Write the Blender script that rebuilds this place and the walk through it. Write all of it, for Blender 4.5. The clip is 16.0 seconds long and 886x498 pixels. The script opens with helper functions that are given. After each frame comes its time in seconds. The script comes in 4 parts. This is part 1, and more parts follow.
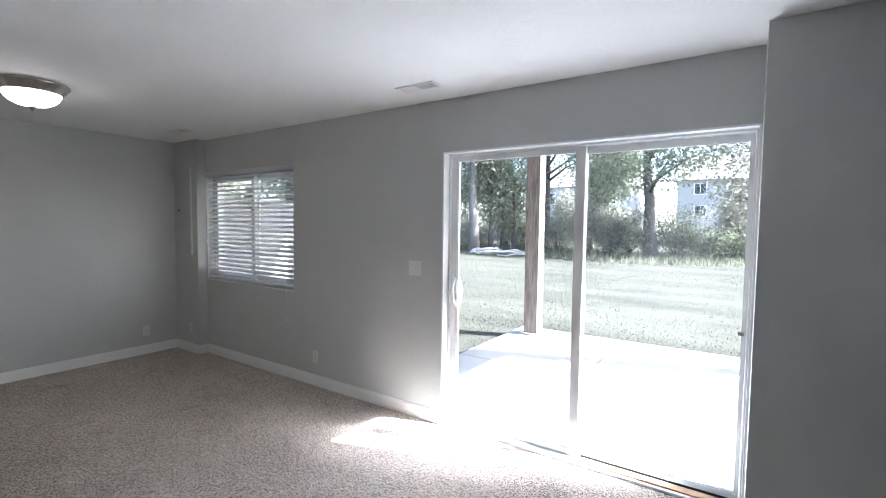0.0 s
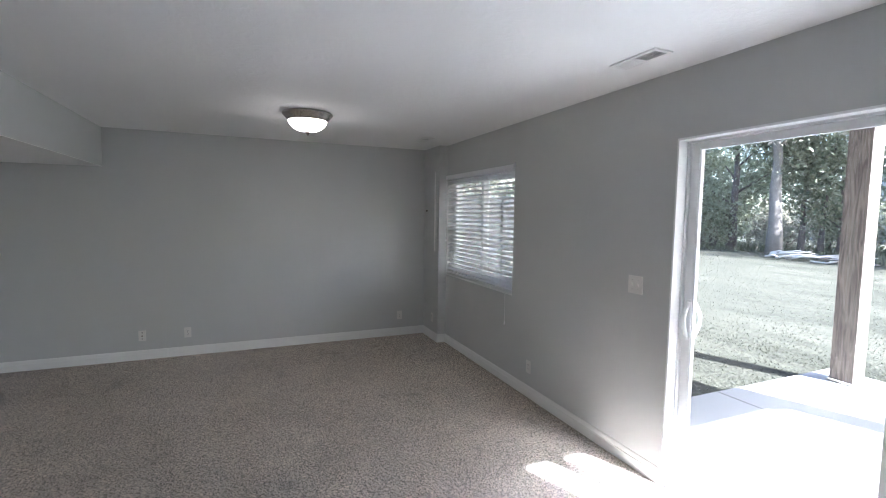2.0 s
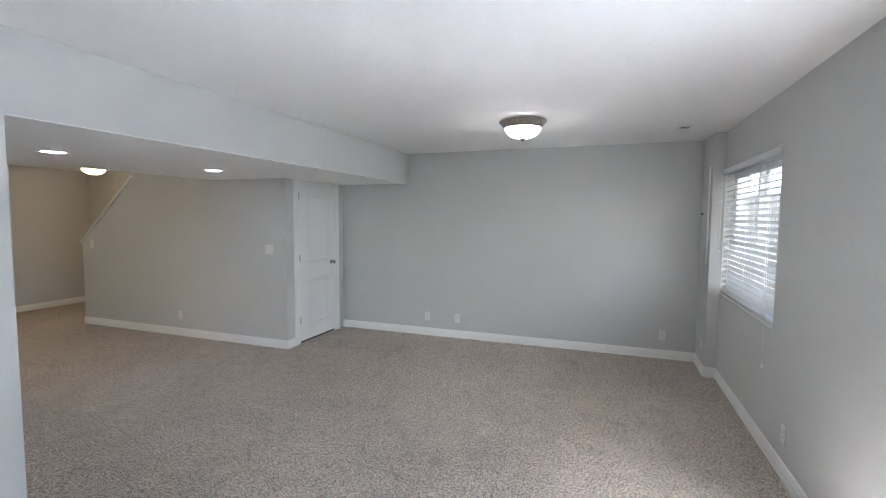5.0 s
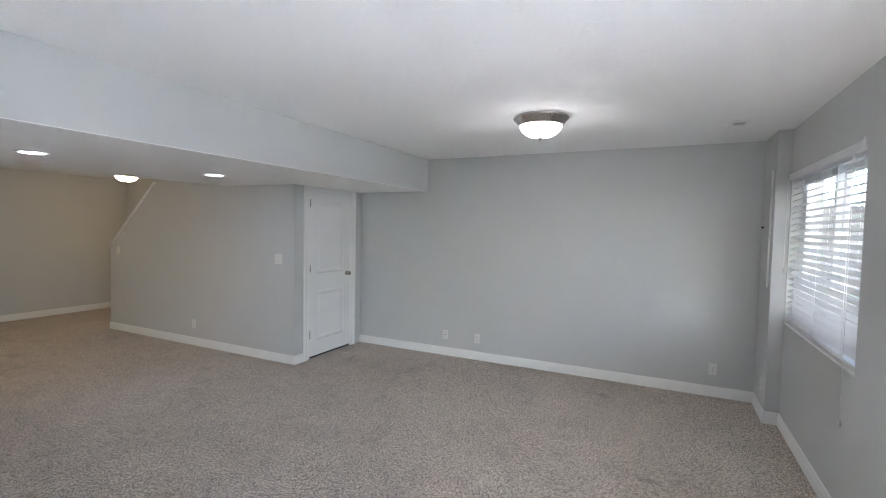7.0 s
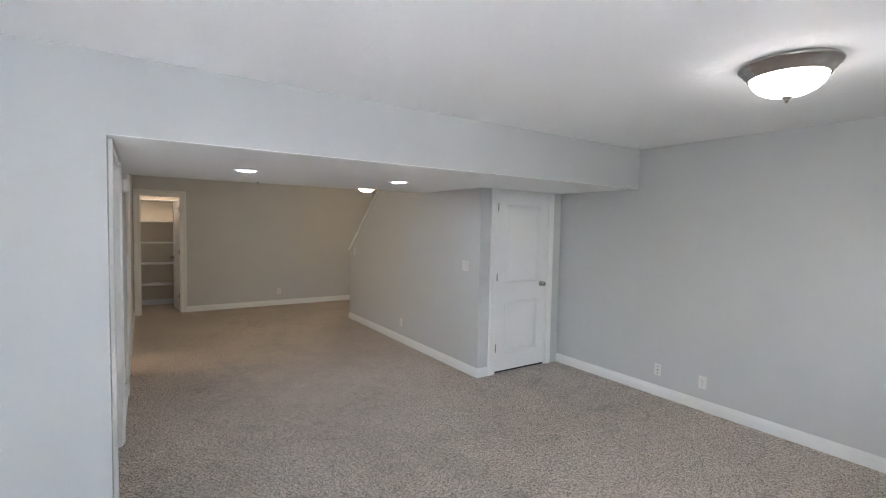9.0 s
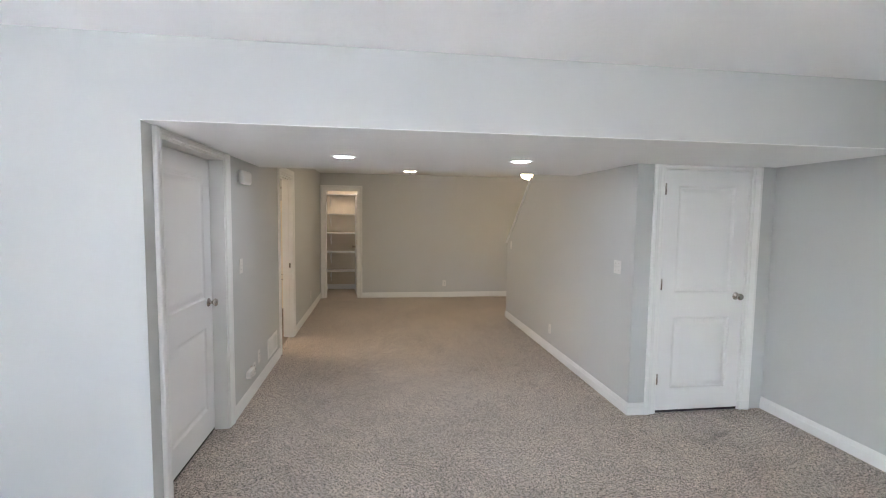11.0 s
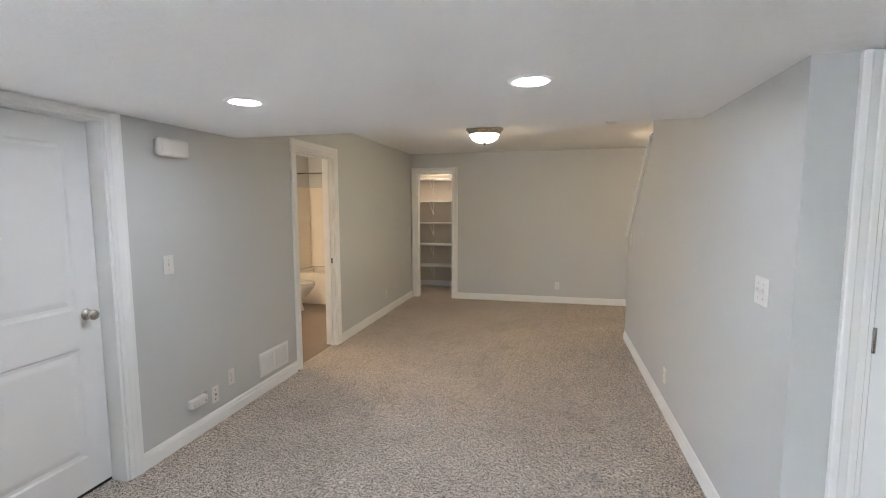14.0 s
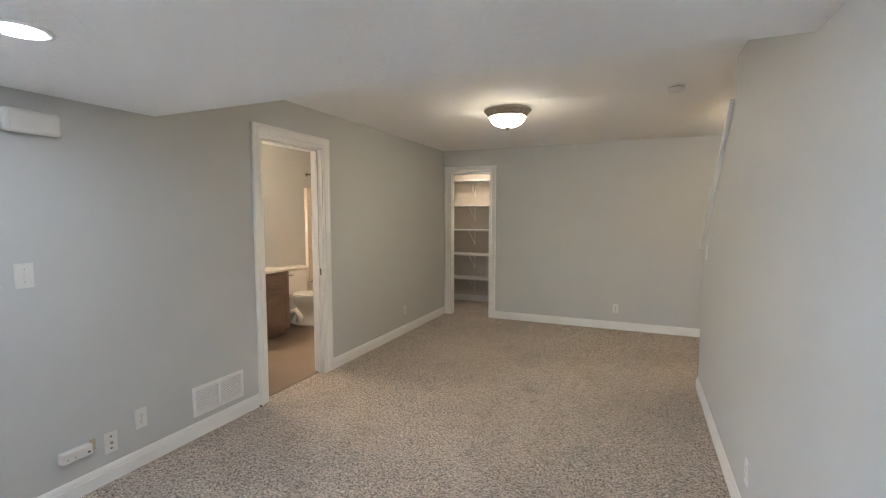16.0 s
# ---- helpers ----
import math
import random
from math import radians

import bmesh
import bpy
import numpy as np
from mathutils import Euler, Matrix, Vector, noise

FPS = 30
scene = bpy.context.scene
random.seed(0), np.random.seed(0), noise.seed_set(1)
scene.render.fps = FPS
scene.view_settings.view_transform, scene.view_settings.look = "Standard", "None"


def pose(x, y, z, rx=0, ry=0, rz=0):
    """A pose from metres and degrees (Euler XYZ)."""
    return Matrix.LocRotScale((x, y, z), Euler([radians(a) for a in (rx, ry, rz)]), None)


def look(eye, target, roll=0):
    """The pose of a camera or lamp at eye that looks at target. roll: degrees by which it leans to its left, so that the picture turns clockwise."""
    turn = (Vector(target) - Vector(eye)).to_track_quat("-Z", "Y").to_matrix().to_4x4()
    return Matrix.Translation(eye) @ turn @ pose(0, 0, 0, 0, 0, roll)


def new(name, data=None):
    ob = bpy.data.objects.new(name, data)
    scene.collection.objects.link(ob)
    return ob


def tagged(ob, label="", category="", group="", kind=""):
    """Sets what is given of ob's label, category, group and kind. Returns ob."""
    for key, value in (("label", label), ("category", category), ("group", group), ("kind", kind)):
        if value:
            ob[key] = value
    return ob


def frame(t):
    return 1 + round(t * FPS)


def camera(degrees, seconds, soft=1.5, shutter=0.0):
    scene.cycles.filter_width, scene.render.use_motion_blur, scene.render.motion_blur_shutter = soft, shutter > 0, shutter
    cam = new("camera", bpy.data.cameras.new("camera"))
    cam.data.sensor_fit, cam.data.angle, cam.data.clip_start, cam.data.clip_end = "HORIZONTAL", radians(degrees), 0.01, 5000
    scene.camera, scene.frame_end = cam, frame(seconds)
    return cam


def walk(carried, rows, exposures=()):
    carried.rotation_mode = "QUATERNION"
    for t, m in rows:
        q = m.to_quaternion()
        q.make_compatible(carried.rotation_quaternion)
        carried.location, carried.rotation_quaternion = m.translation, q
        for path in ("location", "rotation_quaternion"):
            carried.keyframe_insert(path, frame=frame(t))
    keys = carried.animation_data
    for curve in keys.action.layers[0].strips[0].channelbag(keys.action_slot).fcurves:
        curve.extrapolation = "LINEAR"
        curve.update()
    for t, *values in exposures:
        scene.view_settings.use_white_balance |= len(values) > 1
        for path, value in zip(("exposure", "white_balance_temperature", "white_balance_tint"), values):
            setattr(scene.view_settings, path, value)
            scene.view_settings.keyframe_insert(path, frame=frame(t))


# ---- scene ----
# ============ camera and walk ============
cam = camera(88.7, 16.0, 1.0)
PATH = [
    (0, (0.531, 0.403, 1.554), (-0.584, 2.06, 1.441), 0.7),
    (0.5, (0.646, 0.445, 1.574), (-0.712, 1.908, 1.443), 0.7),
    (1, (0.652, 0.569, 1.57), (-0.899, 1.825, 1.436), 1.1),
    (1.5, (0.583, 0.767, 1.625), (-1.125, 1.796, 1.469), 0.9),
    (2, (0.519, 0.965, 1.637), (-1.314, 1.75, 1.481), 0.8),
    (2.5, (0.466, 1.217, 1.658), (-1.455, 1.749, 1.499), 0.6),
    (3, (0.486, 1.405, 1.639), (-1.489, 1.681, 1.486), 0.5),
    (3.5, (0.483, 1.661, 1.635), (-1.511, 1.66, 1.482), 0.2),
    (4, (0.458, 1.892, 1.646), (-1.516, 1.617, 1.483), 0.3),
    (4.5, (0.513, 2.073, 1.635), (-1.409, 1.544, 1.472), 0.3),
    (6.8, (0.021, 2.303, 1.602), (-1.784, 1.447, 1.507), 1.0),
    (7, (-0.083, 2.337, 1.609), (-1.877, 1.457, 1.517), 1.1),
    (7.5, (-0.434, 2.482, 1.656), (-2.104, 1.386, 1.554), 0.9),
    (8, (-0.53, 2.533, 1.619), (-2.029, 1.211, 1.531), 1.3),
    (8.5, (-0.715, 2.454, 1.65), (-2.031, 0.951, 1.552), 1.3),
    (9, (-0.941, 2.398, 1.654), (-2.045, 0.733, 1.553), 1.1),
    (9.5, (-1.189, 2.383, 1.658), (-2.078, 0.594, 1.556), 1.0),
    (10, (-1.453, 2.299, 1.634), (-2.116, 0.415, 1.535), 0.8),
    (10.2, (-1.557, 2.238, 1.643), (-2.137, 0.327, 1.535), 0.9),
    (12.3, (-2.474, 1.349, 1.613), (-2.404, -0.642, 1.436), -0.1),
    (12.5, (-2.568, 1.232, 1.597), (-2.461, -0.758, 1.424), -0.1),
    (13, (-2.787, 0.938, 1.588), (-2.554, -1.04, 1.404), -0.2),
    (13.5, (-2.951, 0.674, 1.564), (-2.596, -1.284, 1.373), -0.2),
    (14, (-3.133, 0.388, 1.569), (-2.665, -1.547, 1.376), -0.2),
    (14.5, (-3.347, 0.15, 1.563), (-2.759, -1.753, 1.376), -0.2),
    (15, (-3.46, -0.125, 1.532), (-2.765, -1.992, 1.359), 0.0),
    (15.5, (-3.493, -0.451, 1.531), (-2.742, -2.298, 1.365), -0.0),
    (16, (-3.48, -0.775, 1.492), (-2.686, -2.604, 1.34), 0.0),
]
EXPOSURES = [(0.0, 4.1, 5470, 14), (1.5, 4.08, 5460, 14), (3.0, 4.33, 5440, 13.5), (4.5, 4.9, 5430, 13.5), (7.0, 4.97, 5400, 13.5), (9.0, 5.05, 5480, 13.5), (10.0, 5.27, 5510, 14), (12.5, 5.57, 5500, 13.5), (14.5, 5.68, 5370, 13), (16.0, 5.65, 5270, 12)]
walk(cam, [(t, look(eye, target, roll)) for t, eye, target, roll in PATH], EXPOSURES)

# ============ world, sun ============
SUN_AZ = math.atan2(0.345, 0.94)          # direction towards the sun, from +x
SUN_EL = radians(36)
world = bpy.data.worlds.new("sky")
scene.world = world
world.use_nodes = True
wn = world.node_tree.nodes
wl = world.node_tree.links
sky = wn.new("ShaderNodeTexSky")
sky.sky_type = "NISHITA"
sky.sun_disc = False
sky.dust_density = 2.2
sky.ozone_density = 0.6
sky.sun_elevation = SUN_EL
sky.sun_rotation = math.pi / 2 - SUN_AZ
bg = wn["Background"]
wl.new(sky.outputs["Color"], bg.inputs["Color"])
bg.inputs["Strength"].default_value = 0.065

sun_data = bpy.data.lights.new("sun", "SUN")
sun_data.energy = 3.6
sun_data.angle = radians(0.5)
sun_data.color = (1.0, 0.965, 0.93)
sun = new("sun", sun_data)
sun.matrix_world = look((0, 0, 0), (-math.cos(SUN_AZ) * math.cos(SUN_EL), -math.sin(SUN_AZ) * math.cos(SUN_EL), -math.sin(SUN_EL)))


# ============ helpers ============
def nodes_of(mat):
    mat.use_nodes = True
    nt = mat.node_tree
    return nt, nt.nodes["Principled BSDF"]


def link(nt, a, b):
    nt.links.new(a, b)


def paint(name, color, rough=0.6, mottle=0.04, scale=3.0, bump=0.02, bump_scale=180.0, spec=0.4):
    """Painted or plain surface with a faint two-scale variation."""
    mat = bpy.data.materials.new(name)
    nt, b = nodes_of(mat)
    tc = nt.nodes.new("ShaderNodeNewGeometry")
    n1 = nt.nodes.new("ShaderNodeTexNoise")
    n1.inputs["Scale"].default_value = scale
    n1.inputs["Detail"].default_value = 5
    link(nt, tc.outputs["Position"], n1.inputs["Vector"])
    ramp = nt.nodes.new("ShaderNodeMix")
    ramp.data_type = "RGBA"
    ramp.inputs[6].default_value = (*[c * (1 - mottle) for c in color], 1)
    ramp.inputs[7].default_value = (*[min(1, c * (1 + mottle)) for c in color], 1)
    link(nt, n1.outputs["Fac"], ramp.inputs["Factor"])
    link(nt, ramp.outputs[2], b.inputs["Base Color"])
    b.inputs["Roughness"].default_value = rough
    b.inputs["Specular IOR Level"].default_value = spec
    if bump > 0:
        n2 = nt.nodes.new("ShaderNodeTexNoise")
        n2.inputs["Scale"].default_value = bump_scale
        n2.inputs["Detail"].default_value = 3
        link(nt, tc.outputs["Position"], n2.inputs["Vector"])
        bp = nt.nodes.new("ShaderNodeBump")
        bp.inputs["Strength"].default_value = bump * 10
        bp.inputs["Distance"].default_value = 0.002
        link(nt, n2.outputs["Fac"], bp.inputs["Height"])
        link(nt, bp.outputs["Normal"], b.inputs["Normal"])
    return mat


def metal(name, color, rough):
    mat = bpy.data.materials.new(name)
    nt, b = nodes_of(mat)
    b.inputs["Base Color"].default_value = (*color, 1)
    b.inputs["Metallic"].default_value = 1
    b.inputs["Roughness"].default_value = rough
    n = nt.nodes.new("ShaderNodeTexNoise")
    n.inputs["Scale"].default_value = 300
    mr = nt.nodes.new("ShaderNodeMapRange")
    mr.inputs["To Min"].default_value = rough * 0.8
    mr.inputs["To Max"].default_value = rough * 1.3
    link(nt, n.outputs["Fac"], mr.inputs["Value"])
    link(nt, mr.outputs["Result"], b.inputs["Roughness"])
    return mat


def glowing(name, color, strength, base=(0.9, 0.88, 0.84)):
    mat = bpy.data.materials.new(name)
    nt, b = nodes_of(mat)
    b.inputs["Base Color"].default_value = (*base, 1)
    b.inputs["Roughness"].default_value = 0.25
    b.inputs["Emission Color"].default_value = (*color, 1)
    b.inputs["Emission Strength"].default_value = strength
    return mat


def box(bm, x0, x1, y0, y1, z0, z1):
    v = [bm.verts.new(p) for p in ((x0, y0, z0), (x1, y0, z0), (x1, y1, z0), (x0, y1, z0),
                                   (x0, y0, z1), (x1, y0, z1), (x1, y1, z1), (x0, y1, z1))]
    for f in ((3, 2, 1, 0), (4, 5, 6, 7), (0, 1, 5, 4), (1, 2, 6, 5), (2, 3, 7, 6), (3, 0, 4, 7)):
        bm.faces.new([v[i] for i in f])


def bbox(x0, x1, y0, y1, z0, z1, bevel=0.0, seg=2):
    """A box as its own bmesh, with rounded edges."""
    bm = bmesh.new()
    box(bm, x0, x1, y0, y1, z0, z1)
    if bevel:
        bmesh.ops.bevel(bm, geom=bm.edges[:], offset=bevel, segments=seg, affect="EDGES", profile=0.5)
    return bm


def lathe(profile, segs=32, axis="z"):
    """Turned body from (radius, height) pairs."""
    bm = bmesh.new()
    rings = []
    for r, h in profile:
        if r < 1e-5:
            rings.append([bm.verts.new((0, 0, h))])
        else:
            rings.append([bm.verts.new((r * math.cos(2 * math.pi * i / segs), r * math.sin(2 * math.pi * i / segs), h)) for i in range(segs)])
    for a, b in zip(rings, rings[1:]):
        for i in range(segs):
            j = (i + 1) % segs
            if len(a) == 1 and len(b) == 1:
                continue
            if len(a) == 1:
                bm.faces.new((a[0], b[j], b[i]))
            elif len(b) == 1:
                bm.faces.new((a[i], a[j], b[0]))
            else:
                bm.faces.new((a[i], a[j], b[j], b[i]))
    bmesh.ops.recalc_face_normals(bm, faces=bm.faces[:])
    for f in bm.faces:
        f.smooth = True
    if axis == "x":
        bmesh.ops.transform(bm, matrix=Matrix.Rotation(radians(90), 4, "Y"), verts=bm.verts[:])
    if axis == "y":
        bmesh.ops.transform(bm, matrix=Matrix.Rotation(radians(-90), 4, "X"), verts=bm.verts[:])
    return bm


def tube(points, radius, segs=8, bm=None):
    """A round bar through the points; radius may be one for each point."""
    bm = bm or bmesh.new()
    pts = [Vector(p) for p in points]
    rad = radius if isinstance(radius, (list, tuple)) else [radius] * len(pts)
    rings = []
    for k, p in enumerate(pts):
        d = (pts[min(k + 1, len(pts) - 1)] - pts[max(k - 1, 0)]).normalized()
        u = d.orthogonal().normalized() if k == 0 else (u - d * u.dot(d)).normalized()
        w = d.cross(u)
        rings.append([bm.verts.new(p + rad[k] * (math.cos(2 * math.pi * i / segs) * u + math.sin(2 * math.pi * i / segs) * w)) for i in range(segs)])
    for a, b in zip(rings, rings[1:]):
        for i in range(segs):
            j = (i + 1) % segs
            f = bm.faces.new((a[i], a[j], b[j], b[i]))
            f.smooth = True
    bm.faces.new(rings[0][::-1])
    bm.faces.new(rings[-1])
    return bm


def obj(name, bm, mat):
    me = bpy.data.meshes.new(name)
    bm.normal_update()
    bm.to_mesh(me)
    bm.free()
    me.materials.append(mat)
    return new(name, me)


def part(name, bm, mat, parent, label=""):
    ob = obj(name, bm, mat)
    ob.parent = parent
    if label:
        tagged(ob, label)
    return ob


def thing(name, m, label, category, group=""):
    e = new(name)
    e.empty_display_size = 0.1
    e.matrix_basis = m
    return tagged(e, label, category, group)


def structure(name, bm, mat, label, category):
    return tagged(obj(name, bm, mat), label, category, kind="structure")


def boxes(*bs):
    bm = bmesh.new()
    for b in bs:
        box(bm, *b)
    return bm


def mitred(bm, profile, a, b, h, put, foot=0.0, top_limit=9.0):
    """Trim round an opening from a to b, h high. profile: (outward, proud) pairs. put(s, z, proud) gives the place."""
    rows = []
    for u, v in profile:
        ut = min(u, top_limit)
        rows.append([bm.verts.new(put(s, z, v)) for s, z in ((a - u, foot), (a - u, h + ut), (b + u, h + ut), (b + u, foot))])
    n = len(rows)
    for i in range(n):
        r0, r1 = rows[i], rows[(i + 1) % n]
        for k in range(3):
            try:
                bm.faces.new((r0[k], r0[k + 1], r1[k + 1], r1[k]))
            except ValueError:
                pass
    bm.faces.new([r[0] for r in rows])
    bm.faces.new([r[3] for r in rows][::-1])
    bmesh.ops.recalc_face_normals(bm, faces=bm.faces[:])


CASING = [(0.0, 0.0), (0.0, 0.010), (0.004, 0.013), (0.020, 0.013), (0.026, 0.010), (0.032, 0.012), (0.055, 0.018), (0.062, 0.022), (0.080, 0.022), (0.085, 0.018), (0.085, 0.0)]
BASE = [(0.0, 0.0), (0.014, 0.0), (0.014, 0.066), (0.010, 0.070), (0.010, 0.078), (0.008, 0.090), (0.004, 0.101), (0.0, 0.103)]


def baseboard(p0, p1, nx, ny, lap0=0.0, lap1=0.0):
    """A skirting from p0 to p1 (x, y), proud along (nx, ny). lap: extra length by which the far edge runs on at outer corners."""
    bm = bmesh.new()
    d = Vector((p1[0] - p0[0], p1[1] - p0[1])).normalized()
    ends = []
    for p, s in ((p0, -lap0), (p1, lap1)):
        ends.append([bm.verts.new((p[0] + nx * u + d.x * s * u / 0.014, p[1] + ny * u + d.y * s * u / 0.014, z)) for u, z in BASE])
    n = len(BASE)
    for i in range(n):
        j = (i + 1) % n
        bm.faces.new((ends[0][i], ends[0][j], ends[1][j], ends[1][i]))
    bm.faces.new(ends[0][::-1])
    bm.faces.new(ends[1])
    bmesh.ops.recalc_face_normals(bm, faces=bm.faces[:])
    return structure("baseboard", bm, M_TRIM, "white painted colonial baseboard along the carpet", "baseboard")


# ============ materials ============
M_WALL = paint("wall_paint", (0.551, 0.560, 0.549), 0.62, 0.025, 2.2, 0.03, 260)
M_CLOSET = paint("closet_tan", (0.62, 0.57, 0.49), 0.6, 0.02, 3.0, 0.02, 200)
M_TRIM = paint("trim_white", (0.80, 0.80, 0.78), 0.38, 0.02, 4.0, 0.006, 120)
M_DOOR = paint("door_white", (0.78, 0.78, 0.77), 0.40, 0.02, 3.0, 0.012, 150)
M_PLASTIC = paint("white_plastic", (0.72, 0.71, 0.68), 0.30, 0.01, 6.0, 0.0)
M_VINYL = paint("white_vinyl", (0.82, 0.83, 0.83), 0.32, 0.015, 5.0, 0.0)
M_DARK = paint("dark_slot", (0.02, 0.02, 0.02), 0.7, 0.1, 9.0, 0.0)
M_NICKEL = metal("brushed_nickel", (0.54, 0.51, 0.47), 0.24)
M_PORCELAIN = paint("porcelain", (0.84, 0.82, 0.76), 0.10, 0.01, 4.0, 0.0, spec=0.6)
M_BOWL = glowing("lit_glass_bowl", (1.0, 0.88, 0.72), 1.2)
M_BOWL_HALL = glowing("lit_glass_bowl_hall", (1.0, 0.75, 0.43), 1.25)
M_BOWL_STAIR = glowing("lit_glass_bowl_stair", (1.0, 0.68, 0.34), 0.9)
M_CAN = glowing("lit_downlight", (1.0, 0.96, 0.89), 3.0)
M_CONCRETE = paint("concrete", (0.33, 0.327, 0.318), 0.85, 0.12, 1.6, 0.05, 90)


def ceiling_material(name, color, strength):
    mat = bpy.data.materials.new(name)
    nt, b = nodes_of(mat)
    geo = nt.nodes.new("ShaderNodeNewGeometry")
    big = nt.nodes.new("ShaderNodeTexNoise")
    big.inputs["Scale"].default_value = 1.3
    link(nt, geo.outputs["Position"], big.inputs["Vector"])
    mix = nt.nodes.new("ShaderNodeMix")
    mix.data_type = "RGBA"
    mix.inputs[6].default_value = (*[c * 0.97 for c in color], 1)
    mix.inputs[7].default_value = (*color, 1)
    link(nt, big.outputs["Fac"], mix.inputs["Factor"])
    link(nt, mix.outputs[2], b.inputs["Base Color"])
    b.inputs["Roughness"].default_value = 0.85
    b.inputs["Specular IOR Level"].default_value = 0.25
    warp = nt.nodes.new("ShaderNodeTexNoise")
    warp.inputs["Scale"].default_value = 9
    warp.inputs["Detail"].default_value = 6
    warp.inputs["Distortion"].default_value = 2.2
    link(nt, geo.outputs["Position"], warp.inputs["Vector"])
    fine = nt.nodes.new("ShaderNodeTexNoise")
    fine.inputs["Scale"].default_value = 38
    fine.inputs["Detail"].default_value = 4
    fine.inputs["Distortion"].default_value = 1.4
    link(nt, geo.outputs["Position"], fine.inputs["Vector"])
    ramp = nt.nodes.new("ShaderNodeMapRange")
    ramp.inputs["From Min"].default_value = 0.44
    ramp.inputs["From Max"].default_value = 0.60
    link(nt, warp.outputs["Fac"], ramp.inputs["Value"])
    mul = nt.nodes.new("ShaderNodeMath")
    mul.operation = "MULTIPLY"
    link(nt, ramp.outputs["Result"], mul.inputs[0])
    link(nt, fine.outputs["Fac"], mul.inputs[1])
    bp = nt.nodes.new("ShaderNodeBump")
    bp.inputs["Strength"].default_value = strength
    bp.inputs["Distance"].default_value = 0.006
    link(nt, mul.outputs[0], bp.inputs["Height"])
    link(nt, bp.outputs["Normal"], b.inputs["Normal"])
    return mat


M_CEIL = ceiling_material("ceiling_texture", (0.88, 0.88, 0.87), 0.22)


def carpet_material():
    """Frieze carpet: twisted tufts with dark gaps, darker flecks, traffic wear and a few faint stains."""
    mat = bpy.data.materials.new("carpet_frieze")
    nt, b = nodes_of(mat)
    geo = nt.nodes.new("ShaderNodeNewGeometry")

    def noise_tex(scale, detail, distortion=0.0, rough=0.5):
        n = nt.nodes.new("ShaderNodeTexNoise")
        n.inputs["Scale"].default_value = scale
        n.inputs["Detail"].default_value = detail
        n.inputs["Distortion"].default_value = distortion
        n.inputs["Roughness"].default_value = rough
        link(nt, geo.outputs["Position"], n.inputs["Vector"])
        return n.outputs["Fac"]

    def remap(value, a, c, lo, hi):
        m = nt.nodes.new("ShaderNodeMapRange")
        m.inputs["From Min"].default_value, m.inputs["From Max"].default_value = a, c
        m.inputs["To Min"].default_value, m.inputs["To Max"].default_value = lo, hi
        link(nt, value, m.inputs["Value"])
        return m.outputs["Result"]

    def multiply(col, fac):
        m = nt.nodes.new("ShaderNodeMix")
        m.data_type = "RGBA"
        m.blend_type = "MULTIPLY"
        m.inputs["Factor"].default_value = 1
        link(nt, col, m.inputs[6])
        link(nt, fac, m.inputs[7])
        return m.outputs[2]

    worm = noise_tex(121, 1.5, 1.1, 0.5)
    r = nt.nodes.new("ShaderNodeValToRGB")
    e = r.color_ramp.elements
    e[0].position, e[0].color = 0.420, (0.062, 0.048, 0.035, 1)
    e[1].position, e[1].color = 0.555, (0.76, 0.66, 0.556, 1)
    m1 = e.new(0.464)
    m1.color = (0.49, 0.418, 0.345, 1)
    link(nt, worm, r.inputs["Fac"])
    col = multiply(r.outputs["Color"], remap(noise_tex(46, 3, 0.6), 0.32, 0.68, 0.71, 1.21))
    col = multiply(col, remap(noise_tex(7, 4, 0.8), 0.3, 0.7, 0.90, 1.08))
    col = multiply(col, remap(noise_tex(1.2, 6, 0.4, 0.62), 0.32, 0.68, 0.86, 1.07))
    col = multiply(col, remap(noise_tex(2.6, 3, 0.6, 0.5), 0.66, 0.76, 1.0, 0.72))
    # a few old spots: x, y, radius, darkening
    ragged = nt.nodes.new("ShaderNodeTexNoise")
    ragged.inputs["Scale"].default_value = 9
    ragged.inputs["Detail"].default_value = 4
    link(nt, geo.outputs["Position"], ragged.inputs["Vector"])
    for sx, sy, sr, dark in ((-2.22, 1.14, 0.10, 0.74), (-2.42, 1.42, 0.16, 0.84), (-2.84, 0.415, 0.09, 0.80), (-2.71, 2.155, 0.08, 0.80), (-3.975, -1.17, 0.06, 0.70), (-2.65, -4.58, 0.16, 0.84), (-3.2, -3.6, 0.2, 0.90)):
        dist = nt.nodes.new("ShaderNodeVectorMath")
        dist.operation = "DISTANCE"
        dist.inputs[1].default_value = (sx, sy, 0)
        link(nt, geo.outputs["Position"], dist.inputs[0])
        wob = nt.nodes.new("ShaderNodeMath")
        wob.operation = "MULTIPLY_ADD"
        wob.inputs[1].default_value = sr * 2.4
        link(nt, ragged.outputs["Fac"], wob.inputs[0])
        link(nt, dist.outputs["Value"], wob.inputs[2])
        col = multiply(col, remap(wob.outputs[0], sr * 1.3, sr * 2.3, dark, 1.0))
    link(nt, col, b.inputs["Base Color"])
    b.inputs["Roughness"].default_value = 0.95
    b.inputs["Specular IOR Level"].default_value = 0.1
    b.inputs["Sheen Weight"].default_value = 0.2
    bp = nt.nodes.new("ShaderNodeBump")
    bp.inputs["Strength"].default_value = 1.0
    bp.inputs["Distance"].default_value = 0.010
    link(nt, worm, bp.inputs["Height"])
    link(nt, bp.outputs["Normal"], b.inputs["Normal"])
    return mat


M_CARPET = carpet_material()


